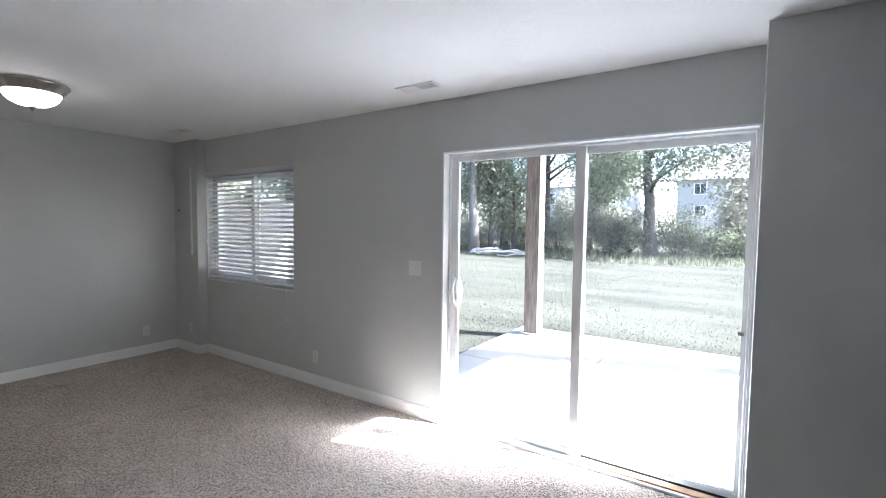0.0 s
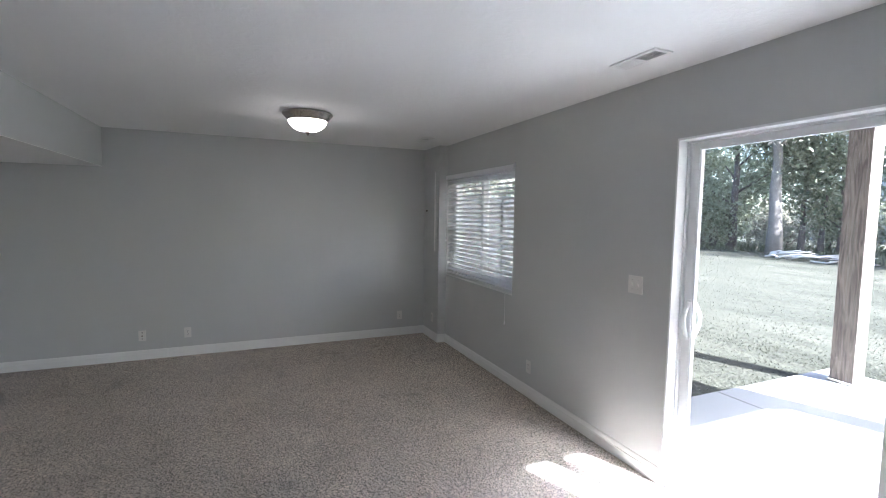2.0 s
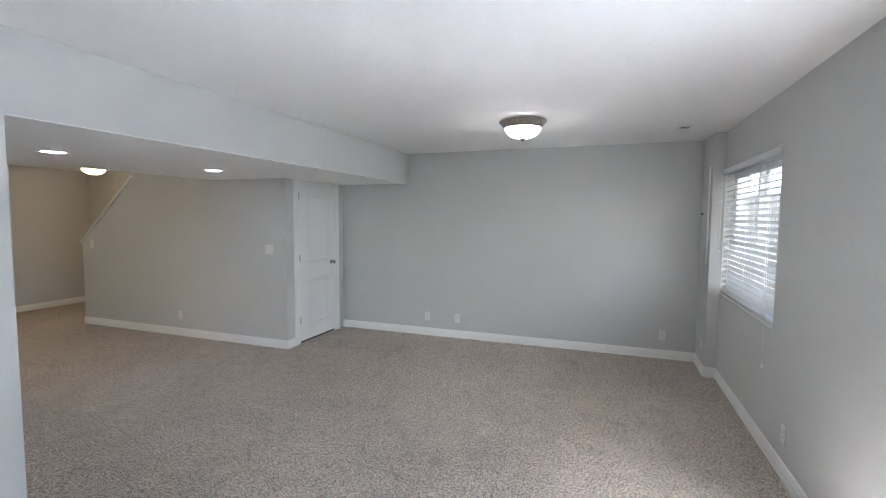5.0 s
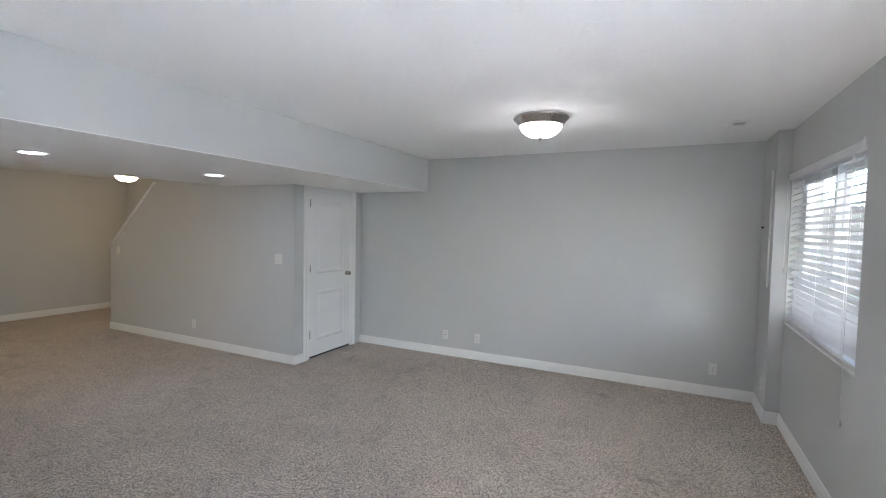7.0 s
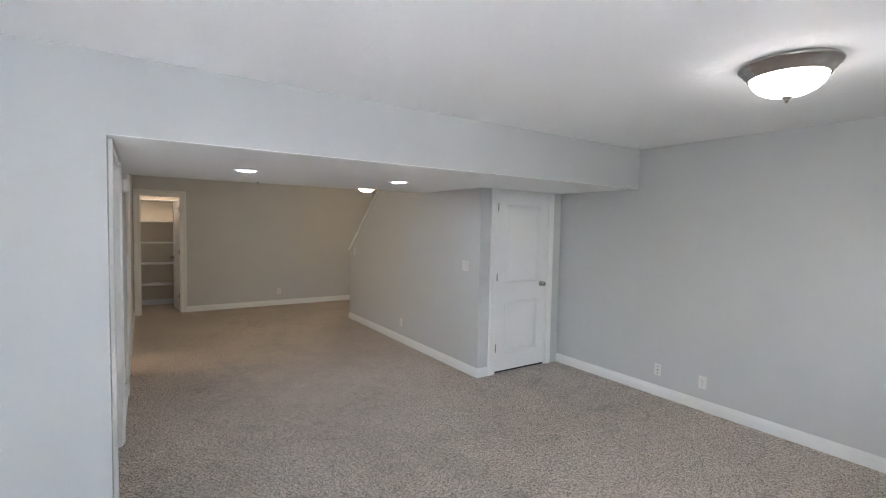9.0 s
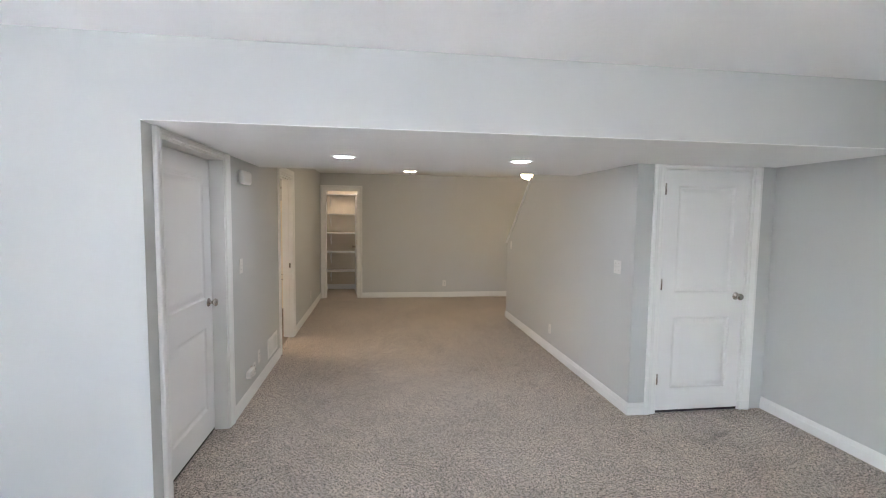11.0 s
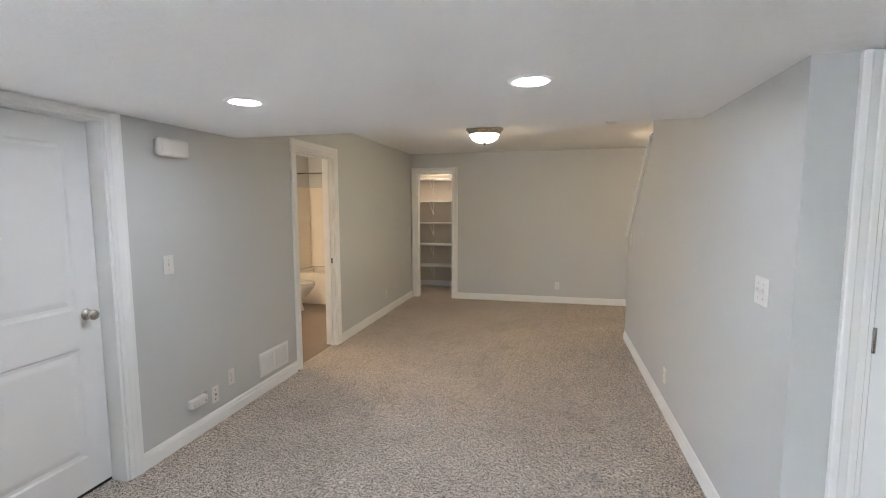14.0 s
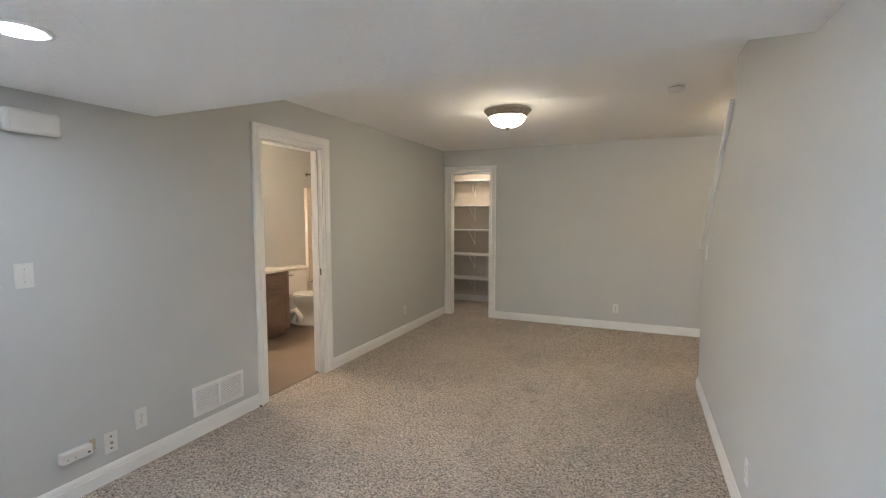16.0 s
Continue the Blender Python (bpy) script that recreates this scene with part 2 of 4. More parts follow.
def glass_material():
    mat = bpy.data.materials.new("window_glass")
    nt, b = nodes_of(mat)
    b.inputs["Base Color"].default_value = (0.97, 0.99, 0.98, 1)
    b.inputs["Roughness"].default_value = 0.0
    b.inputs["Transmission Weight"].default_value = 1.0
    b.inputs["IOR"].default_value = 1.12
    # pale haze over the view outside, put into the pane as a translucent share
    haze = nt.nodes.new("ShaderNodeBsdfTranslucent")
    haze.inputs["Color"].default_value = (0.85, 0.85, 0.85, 1)
    haze_mix = nt.nodes.new("ShaderNodeMixShader")
    haze_mix.inputs["Fac"].default_value = 0.006
    link(nt, b.outputs[0], haze_mix.inputs[1])
    link(nt, haze.outputs[0], haze_mix.inputs[2])
    link(nt, haze_mix.outputs[0], nt.nodes["Material Output"].inputs["Surface"])
    return mat


M_GLASS = glass_material()

# ============ the plan ============
NY = 3.25            # inner face of the garden wall
WX = -5.225          # west wall
SY = -0.42          # soffit front and the wall beside the hall
HX = -0.795           # hall, east wall
KX = -3.978          # hall, west wall
CY = -1.46           # store door wall
SOF_S = -2.62       # soffit, far edge
FY = -7.0          # far wall
CEIL, SOFFIT, HALL_CEIL = 2.475, 2.075, 2.42
EX = 2.6             # east closing wall
T = 0.12
SL0, SL1, SLH = -1.39, 0.57, 2.085       # patio door opening
WN0, WN1, WZ0, WZ1 = -4.71, -3.135, 0.865, 2.108   # window opening
NOUT = NY + 0.22

structure("floor", boxes((WX - T, EX + T, SY - 7.9, NY - 0.002, -0.10, 0.0)), M_CARPET,
          "beige speckled frieze carpet with faint traffic stains", "carpet")
structure("wall_north", boxes(
    (WX - T, WN0, NY, NOUT, -0.1, 2.6), (WN1, SL0, NY, NOUT, -0.1, 2.6), (SL1, EX + T, NY, NOUT, -0.1, 2.6),
    (WN0, WN1, NY, NOUT, -0.1, WZ0), (WN0, WN1, NY, NOUT, WZ1, 2.6), (SL0, SL1, NY, NOUT, SLH, 2.6)), M_WALL,
    "light grey painted drywall with patio door and window openings", "wall")
structure("wall_pillar", boxes((SL1, EX, 2.93, NY, 0, CEIL)), M_WALL, "light grey painted wall projection beside the patio door", "wall")
structure("wall_corner_chase", boxes((WX, WN0 - 0.004, 3.145, NY, 0, CEIL)), M_WALL, "light grey boxed-in corner beside the window", "wall")
structure("wall_west", boxes((WX - T, WX, CY - T, NY, 0, 2.6)), M_WALL, "plain light grey painted drywall", "wall")
structure("wall_east", boxes((EX, EX + T, SY - T, NY, 0, 2.6)), M_WALL, "plain light grey painted drywall", "wall")
structure("wall_south", boxes((HX, EX, SY - T, SY, 0, 2.6)), M_WALL, "light grey painted wall beside the hall opening", "wall")
structure("ceiling", boxes((WX - T, EX + T, SY - T, NOUT, CEIL + 0.001, CEIL + 0.12)), M_CEIL, "white stomp-textured drywall ceiling", "ceiling")
structure("ceiling_soffit", boxes((KX, HX, SOF_S, SY, SOFFIT, SOFFIT + 0.004), (WX, KX, CY, SY, SOFFIT, SOFFIT + 0.004),
          (KX, HX, SOF_S + 0.012, SY - 0.012, SOFFIT + 0.004, CEIL), (WX, KX, CY, SY - 0.012, SOFFIT + 0.004, CEIL)), M_CEIL,
          "white textured dropped soffit across the hall mouth", "ceiling")
structure("wall_soffit_face", boxes((WX, HX, SY - 0.012, SY, SOFFIT + 0.004, CEIL), (KX, HX, SOF_S, SOF_S + 0.012, SOFFIT + 0.004, HALL_CEIL)), M_WALL,
          "light painted upright faces of the dropped soffit", "wall")
structure("ceiling_hall", boxes((WX - T, HX + T, FY - T, SOF_S, HALL_CEIL, HALL_CEIL + 0.12)), M_CEIL, "white textured hall ceiling", "ceiling")

# hall east wall: door 1 opening and bathroom opening
D1A, D1B, D1H = -1.588, -0.612, 2.038    # side door
BA_A, BA_B, BA_H = -4.185, -3.44, 2.098   # bathroom opening (y)
structure("wall_hall_east", boxes(
    (HX, HX + T, D1B, SY - T, 0, 2.6), (HX, HX + T, BA_B, D1A, 0, 2.6), (HX, HX + T, FY - T, BA_A, 0, 2.6),
    (HX, HX + T, D1A, D1B, D1H, 2.6), (HX, HX + T, BA_A, BA_B, BA_H, 2.6)), M_WALL, "light grey painted hall wall with two doorways", "wall")
# store door wall
C0, C1, CH = -5.005, -4.205, 2.056
structure("wall_store", boxes((WX, C0, CY - T, CY, 0, 2.5), (C1, KX - T, CY - T, CY, 0, 2.5), (C0, C1, CY - T, CY, CH, 2.5)), M_WALL,
          "light grey painted wall around the store door", "wall")
# hall west wall with the sloped stair cut
bm = bmesh.new()
prof = [(CY, 0), (CY, 2.5), (-4.0, 2.5), (-4.0, 2.162), (-5.14, 1.21), (-5.14, 0)]
fr = [bm.verts.new((KX, y, z)) for y, z in prof]
bk = [bm.verts.new((KX - T, y, z)) for y, z in prof]
bm.faces.new(fr)
bm.faces.new(bk[::-1])
for i in range(len(prof)):
    j = (i + 1) % len(prof)
    bm.faces.new((fr[i], bk[i], bk[j], fr[j]))
bmesh.ops.recalc_face_normals(bm, faces=bm.faces[:])
structure("wall_hall_west", bm, M_WALL, "light grey painted stair wall with sloped top", "wall")
# far wall with shelf closet opening
S0, S1, SH = -1.512, -0.893, 2.10
structure("wall_far", boxes((WX - T, S0, FY - T, FY, 0, 2.5), (S1, -0.2, FY - T, FY, 0, 2.5), (S0, S1, FY - T, FY, SH, 2.5)), M_WALL,
          "light grey painted far wall of the hall", "wall")
structure("wall_stair_west", boxes((WX - T, WX - 0.02, FY, CY - T, 0, 4.6)), M_WALL, "plain painted stairwell wall", "wall")
# shelf closet shell
structure("wall_closet", boxes((-2.3, -2.2, -8.12, FY - T, 0, 2.4), (-0.30, -0.20, -8.12, FY - T, 0, 2.42), (-2.3, -0.20, -8.22, -8.12, 0, 2.42)), M_CLOSET,
          "plain painted walls of the shelf closet", "wall")
structure("ceiling_closet", boxes((-2.3, -0.20, -8.22, FY - T, 2.42, 2.5)), M_CEIL, "white ceiling of the shelf closet", "ceiling")
# plain unseen closing walls and lids behind the shut doors, added to block light
structure("wall_store_closing", boxes((WX, KX - T, -2.9, -2.8, 0, 2.5), (WX, KX - T, -2.9, CY - T, 2.5, 2.6)), M_WALL, "unseen closing wall that keeps light from behind the store door", "wall")
structure("wall_side_closing", boxes((0.6, 0.7, -2.9, SY - T, 0, 2.5), (HX + T, 0.7, -2.9, SY - T, 2.47, 2.57)), M_WALL, "unseen closing wall that keeps light from behind the side door", "wall")
# bathroom shell
BE, BS, BN = 1.0, -6.80, -3.05
structure("wall_bathroom", boxes((BE, BE + T, BS - T, BN + T, 0, 2.5), (HX + T, BE, BN, BN + T, 0, 2.5), (HX + T, BE, BS - T, BS, 0, 2.5)), M_WALL,
          "plain painted bathroom walls", "wall")
structure("ceiling_bathroom", boxes((HX + T, BE + T, BS - T, BN + T, 2.4, 2.5)), M_CEIL, "white bathroom ceiling", "ceiling")

# ============ baseboards ============
g = 0.014
baseboard((WX, CY), (WX, 3.145), 1, 0)
baseboard((WX, 3.145), (WN0 - 0.004, 3.145), 0, -1, 0, g)
baseboard((WN0 - 0.004, 3.145), (WN0 - 0.004, NY), 1, 0, g, 0)
baseboard((WN0 - 0.004, NY), (SL0 - 0.002, NY), 0, -1)
baseboard((KX, CY), (C1 + 0.085, CY), 0, 1, g, 0)
baseboard((KX, -5.14), (KX, CY), 1, 0, g, g)
baseboard((HX, D1A - 0.086), (HX, BA_B + 0.086), -1, 0)
baseboard((HX, BA_A - 0.086), (HX, FY), -1, 0)
baseboard((S0 - 0.086, FY), (WX, FY), 0, 1)
baseboard((HX, SY), (EX, SY), 0, 1, g, 0)


# ============ doors ============
def leaf_parts(parent, w, h, t=0.035):
    """A moulded two-panel door leaf in local x (0..w), z up, faces at y = 0 and y = -t."""
    st = 0.122
    z = [0.0, 0.185, 0.79, 1.0, h - 0.125, h]
    bm = bmesh.new()
    box(bm, 0, st, -t, 0, 0, h)
    box(bm, w - st, w, -t, 0, 0, h)
    for a, b in ((z[0], z[1]), (z[2], z[3]), (z[4], z[5])):
        box(bm, st, w - st, -t, 0, a, b)
    leaf = part("leaf", bm, M_DOOR, parent)
    for a, b in ((z[1], z[2]), (z[3], z[4])):
        bm = bmesh.new()
        x0, x1 = st, w - st
        for side in (0, -t):
            s = 1 if side == 0 else -1
            loops = []
            for ins, dep in ((0, 0.0), (0.010, 0.0085), (0.026, 0.0105), (0.052, 0.003), (0.060, 0.002)):
                yy = side - s * dep
                loops.append([bm.verts.new(p) for p in ((x0 + ins, yy, a + ins), (x1 - ins, yy, a + ins), (x1 - ins, yy, b - ins), (x0 + ins, yy, b - ins))])
            for l0, l1 in zip(loops, loops[1:]):
                for i in range(4):
                    j = (i + 1) % 4
                    bm.faces.new((l0[i], l0[j], l1[j], l1[i]))
            bm.faces.new(loops[-1])
        bmesh.ops.recalc_face_normals(bm, faces=bm.faces[:])
        # outward normals on both skins
        for f in bm.faces:
            c = f.calc_center_median()
            if (f.normal.y > 0) != (c.y > -t / 2):
                f.normal_flip()
        part("panel", bm, M_DOOR, parent)
    return leaf


def knob(parent, x, z, side, y):
    """Round knob with rose; side: +1 or -1 along local y."""
    prof = [(0.0, 0.0), (0.030, 0.0), (0.032, 0.003), (0.028, 0.008), (0.013, 0.011), (0.011, 0.030), (0.020, 0.036), (0.027, 0.044), (0.0285, 0.052), (0.025, 0.060), (0.014, 0.064), (0.0, 0.065)]
    bm = lathe(prof, 24, "y")
    if side < 0:
        bmesh.ops.transform(bm, matrix=Matrix.Rotation(math.pi, 4, "X"), verts=bm.verts[:])
    bmesh.ops.translate(bm, verts=bm.verts[:], vec=(x, y, z))
    return part("knob", bm, M_NICKEL, parent, "brushed nickel knob")


def hinge(parent, x, z, y):
    bm = tube([(x, y + 0.006, z - 0.045), (x, y + 0.006, z + 0.045)], 0.006, 10)
    box(bm, x - 0.009, x + 0.009, y - 0.001, y + 0.0015, z - 0.044, z + 0.044)
    return part("hinge", bm, M_NICKEL, parent, "brushed nickel hinge")


def trim_frame(name, a, b, h, put, depth, label, top_limit=9.0, stop=None, back=True):
    """Casing on one face, jamb lining through the wall, and door stop."""
    e = thing(name, Matrix.Identity(4), label, "door frame")
    e["kind"] = "structure"
    bm = bmesh.new()
    mitred(bm, CASING, a, b, h, put, 0.0, top_limit)
    part("casing", bm, M_TRIM, e)
    bm = bmesh.new()
    jam = [(0.0, 0.002), (-0.018, 0.002), (-0.018, -depth), (0.0, -depth)]
    mitred(bm, jam, a, b, h, put)
    part("jamb", bm, M_TRIM, e)
    if stop is not None:
        bm = bmesh.new()
        mitred(bm, [(-0.018, stop), (-0.030, stop), (-0.030, stop - 0.034), (-0.018, stop - 0.034)], a, b, h, put)
        part("door_stop", bm, M_TRIM, e)
    return e


# store door, closed, seen from the room
trim_frame("door_frame_1", C0, C1, CH, lambda s, z, v: (s, CY + v, z), T, "white painted casing round the store door", SOFFIT - CH - 0.003, -0.040)
d = thing("door_1", pose(C0 + 0.021, CY + 0.0, 0.026), "closed white two-panel moulded door with nickel hinges", "door")
d["kind"] = "structure"
wd = C1 - C0 - 0.042
leaf_parts(d, wd, 2.005)
# near-black strip that stands in for the shade in the gap below the leaf
part("gap_shade", boxes((0.002, wd - 0.002, -0.034, -0.002, -0.020, -0.0005)), M_DARK, d, "dark strip standing in for the shade under the door")
knob(d, 0.07, 0.965, 1, 0.0)
for z in (0.27, 1.07, 1.85):
    hinge(d, wd + 0.001, z, 0.0)

# side door, closed, set deep in its frame
trim_frame("door_frame_2", D1A, D1B, D1H, lambda s, z, v: (HX - v, s, z), 0.14, "white painted casing round the side door", SOFFIT - D1H - 0.003, None)
d = thing("door_2", pose(HX + 0.098, D1A + 0.021, 0.024, 0, 0, 90), "closed white two-panel moulded door set deep in its frame", "door")
d["kind"] = "structure"
wd = D1B - D1A - 0.042
leaf_parts(d, wd, 1.991)
# same dark strip here, in place of the shadow under the side door
part("gap_shade", boxes((0.002, wd - 0.002, -0.034, -0.002, -0.018, -0.0005)), M_DARK, d, "dark strip standing in for the shade under the door")
knob(d, 0.075, 0.965, 1, 0.0)

# bathroom doorway (door out of sight) and shelf closet doorway
fr2 = trim_frame("door_frame_3", BA_A, BA_B, BA_H, lambda s, z, v: (HX - v, s, z), T, "white painted casing of the open bathroom doorway", 9.0, -0.040)
part("strike_plate", boxes((HX + 0.02, HX + 0.05, BA_A + 0.0178, BA_A + 0.0205, 0.93, 0.99)), M_NICKEL, fr2, "nickel strike plate")
trim_frame("door_frame_4", S0, S1, SH, lambda s, z, v: (s, FY + v, z), T, "white painted casing of the shelf closet doorway", 9.0, None)
d = thing("door_3", pose(S0 + 0.021, FY - T - 0.002, 0.016, 0, 0, -83), "open white two-panel door swung into the shelf closet", "door")
d["kind"] = "structure"
leaf_parts(d, 0.555, 2.0)
knob(d, 0.49, 0.95, 1, 0.0)
knob(d, 0.49, 0.95, -1, -0.035)
for z in (0.27, 1.07, 1.85):
    hinge(d, -0.004, z, -0.002)


# ============ lamps ============
def dome_lamp(x, y, z, glow):
    e = thing("ceiling_light", pose(x, y, z), "lit flush-mount lamp, alabaster glass bowl and brushed nickel rim", "ceiling lamp", "flush-mount ceiling lamps")
    part("rim", lathe([(0.0, 0.0), (0.205, 0.0), (0.212, -0.010), (0.206, -0.020), (0.193, -0.025), (0.187, -0.043), (0.174, -0.050), (0.169, -0.068), (0.160, -0.070), (0.150, -0.050)], 48), M_NICKEL, e, "brushed nickel rim")
    part("bowl", lathe([(0.158, -0.060), (0.157, -0.076), (0.146, -0.100), (0.120, -0.126), (0.084, -0.145), (0.040, -0.155), (0.0, -0.158)], 48), glow, e, "glowing white alabaster glass bowl")
    part("finial", lathe([(0.0, -0.150), (0.020, -0.153), (0.024, -0.160), (0.014, -0.168), (0.009, -0.176), (0.006, -0.186), (0.0, -0.189)], 16), M_NICKEL, e, "nickel finial")
    return e


dome_lamp(-3.575, 1.442, CEIL, M_BOWL)
dome_lamp(-2.371, -4.768, HALL_CEIL, M_BOWL_HALL)
dome_lamp(-4.48, -5.60, HALL_CEIL, M_BOWL_STAIR)


def can_light(x, y):
    e = thing("recessed_light", pose(x, y, SOFFIT), "lit recessed downlight with white trim ring in the soffit", "recessed light", "recessed soffit lights")
    part("trim_ring", lathe([(0.070, 0.004), (0.072, -0.005), (0.090, -0.004), (0.094, 0.0), (0.090, 0.003)], 40), M_TRIM, e)
    part("lens", lathe([(0.0, -0.002), (0.071, -0.002), (0.071, 0.002)], 40), M_CAN, e, "glowing white lens")
    return e


can_light(-1.655, -1.60)
can_light(-3.035, -1.565)

# ============ patio door ============
M_WOODSILL = paint("oak_sill", (0.42, 0.27, 0.14), 0.5, 0.25, 14.0, 0.02, 60)
pd = thing("door_4", Matrix.Identity(4), "closed white vinyl sliding patio door with clear glass", "patio door")
pd["kind"] = "structure"
FY0, FY1 = NY + 0.062, NY + 0.175
bm = bmesh.new()
mitred(bm, [(0.0, 0.006), (-0.012, 0.006), (-0.012, -0.07), (0.0, -0.07)], SL0, SL1, SLH, lambda s, z, v: (s, NY - v, z))
part("liner", bm, M_VINYL, pd)
bm = bmesh.new()
mitred(bm, [(-0.012, 0.0), (-0.024, 0.0), (-0.024, -0.113), (-0.012, -0.113)], SL0, SL1, SLH, lambda s, z, v: (s, FY0 - v, z))
part("frame", bm, M_VINYL, pd)
bm = boxes((SL0 + 0.012, SL1 - 0.012, FY0, FY1, -0.02, 0.012), (SL0 + 0.034, SL1 - 0.034, FY0 + 0.03, FY0 + 0.036, 0.012, 0.022), (SL0 + 0.034, SL1 - 0.034, FY0 + 0.075, FY0 + 0.081, 0.012, 0.022))
part("sill_track", bm, M_VINYL, pd)
part("threshold", bbox(-0.33, SL1 - 0.04, FY0 - 0.035, FY0 + 0.028, 0.0125, 0.026, 0.004), M_WOODSILL, pd, "tan wooden threshold strip")
part("weather_strip", boxes((-0.33, SL1 - 0.05, FY0 + 0.0285, FY0 + 0.036, 0.0225, 0.036)), M_DARK, pd, "black rubber weather strip")
part("sill_lip", bbox(SL0 + 0.014, SL1 - 0.014, NY + 0.004, FY0 - 0.002, 0.0, 0.016, 0.003), M_VINYL, pd)


def glazed_panel(name, x0, x1, y, sl, sr, top, bot, z0, z1, parent):
    bm = bmesh.new()
    box(bm, x0, x0 + sl, y, y + 0.036, z0, z1)
    box(bm, x1 - sr, x1, y, y + 0.036, z0, z1)
    box(bm, x0 + sl, x1 - sr, y, y + 0.036, z1 - top, z1)
    box(bm, x0 + sl, x1 - sr, y, y + 0.036, z0, z0 + bot)
    p = part(name, bm, M_VINYL, parent)
    a, b, c, d_ = x0 + sl, x1 - sr, z0 + bot, z1 - top
    bm = boxes((a, a + 0.008, y + 0.004, y + 0.032, c, d_), (b - 0.008, b, y + 0.004, y + 0.032, c, d_),
               (a + 0.008, b - 0.008, y + 0.004, y + 0.032, c, c + 0.008), (a + 0.008, b - 0.008, y + 0.004, y + 0.032, d_ - 0.008, d_))
    part("glazing_bead", bm, M_VINYL, p)
    gl = part("pane", boxes((a + 0.008, b - 0.008, y + 0.015, y + 0.021, c + 0.008, d_ - 0.008)), M_GLASS, p, "clear window glass")
    gl.visible_shadow = False
    return p


lp = glazed_panel("sliding_panel", -1.364, -0.350, FY0 + 0.020, 0.052, 0.056, 0.030, 0.024, 0.024, 2.058, pd)
rp = glazed_panel("fixed_panel", -0.412, 0.545, FY0 + 0.068, 0.050, 0.016, 0.034, 0.024, 0.024, 2.058, pd)
HZ = 1.03
hy = FY0 + 0.020
pts = [(-1.325, hy - 0.002, HZ - 0.11)] + [(-1.325, hy - 0.006 - 0.040 * math.sin(math.pi * i / 8), HZ - 0.10 + 0.20 * i / 8) for i in range(9)] + [(-1.325, hy - 0.002, HZ + 0.11)]
bm = tube(pts, [0.012] + [0.011 + 0.003 * math.sin(math.pi * i / 8) for i in range(9)] + [0.012], 10)
box(bm, -1.343, -1.307, hy - 0.006, hy - 0.0005, HZ - 0.125, HZ + 0.125)
part("handle", bm, M_VINYL, lp, "white moulded pull handle")
pts = [(-1.315, hy + 0.040 + 0.045 * math.sin(math.pi * i / 8), HZ - 0.10 + 0.20 * i / 8) for i in range(9)]
part("outer_handle", tube(pts, 0.011, 10), M_VINYL, lp, "white outer pull handle")
part("latch", bbox(0.505, 0.535, FY0 + 0.052, FY0 + 0.0675, 0.955, 0.975, 0.002), M_NICKEL, rp, "grey metal security latch")

# ============ window and blind ============
wi = thing("window_1", Matrix.Identity(4), "white vinyl sliding window set deep in the wall", "window")
wi["kind"] = "structure"
WY = NY + 0.080
bm = boxes((WN0, WN1, WY, WY + 0.07, WZ0, WZ0 + 0.045), (WN0, WN1, WY, WY + 0.07, WZ1 - 0.045, WZ1),
           (WN0, WN0 + 0.045, WY, WY + 0.07, WZ0 + 0.045, WZ1 - 0.045), (WN1 - 0.045, WN1, WY, WY + 0.07, WZ0 + 0.045, WZ1 - 0.045))
part("window_frame", bm, M_VINYL, wi)
bm = boxes((WN0 - 0.002, WN0 + 0.008, NY + 0.002, WY, WZ0 + 0.018, WZ1), (WN1 - 0.008, WN1 + 0.002, NY + 0.002, WY, WZ0 + 0.018, WZ1), (WN0 + 0.008, WN1 - 0.008, NY + 0.002, WY, WZ1 - 0.008, WZ1 + 0.002))
part("window_liner", bm, M_TRIM, wi)
xm = (WN0 + WN1) / 2
glazed_panel("sash", WN0 + 0.046, xm + 0.025, WY + 0.004, 0.042, 0.05, 0.042, 0.042, WZ0 + 0.046, WZ1 - 0.046, wi)
glazed_panel("sash", xm - 0.022, WN1 - 0.046, WY + 0.042, 0.05, 0.042, 0.042, 0.042, WZ0 + 0.046, WZ1 - 0.046, wi)
part("window_sill", bbox(WN0 + 0.002, WN1 - 0.002, NY + 0.003, WY - 0.001, WZ0 + 0.0005, WZ0 + 0.017, 0.004), M_TRIM, wi)

M_BLIND = paint("blind_white", (0.88, 0.88, 0.89), 0.45, 0.015, 6.0, 0.0)
nt = M_BLIND.node_tree
tr = nt.nodes.new("ShaderNodeBsdfTranslucent")
tr.inputs["Color"].default_value = (0.90, 0.90, 0.90, 1)
ms = nt.nodes.new("ShaderNodeMixShader")
ms.inputs["Fac"].default_value = 0.5
link(nt, nt.nodes["Principled BSDF"].outputs[0], ms.inputs[1])
link(nt, tr.outputs[0], ms.inputs[2])
link(nt, ms.outputs[0], nt.nodes["Material Output"].inputs["Surface"])
bl = thing("window_blind", pose((WN0 + WN1) / 2, NY + 0.03, WZ1), "lowered white faux-wood blind with open horizontal slats", "window blind")
HWD = (WN1 - WN0) / 2 - 0.012
bm = bbox(-HWD - 0.004, HWD + 0.004, -0.050, -0.040, -0.055, -0.004, 0.003)
part("valance", bm, M_BLIND, bl)
for s in (-1, 1):
    part("valance_return", bbox(s * (HWD + 0.004) - 0.006, s * (HWD + 0.004) + 0.006, -0.040, -0.004, -0.055, -0.004, 0.002), M_BLIND, bl)
part("valance_clip", bbox(HWD + 0.011, HWD + 0.024, -0.052, -0.024, -0.040, 0.012, 0.006, 3), M_BLIND, bl, "rounded white end clip")
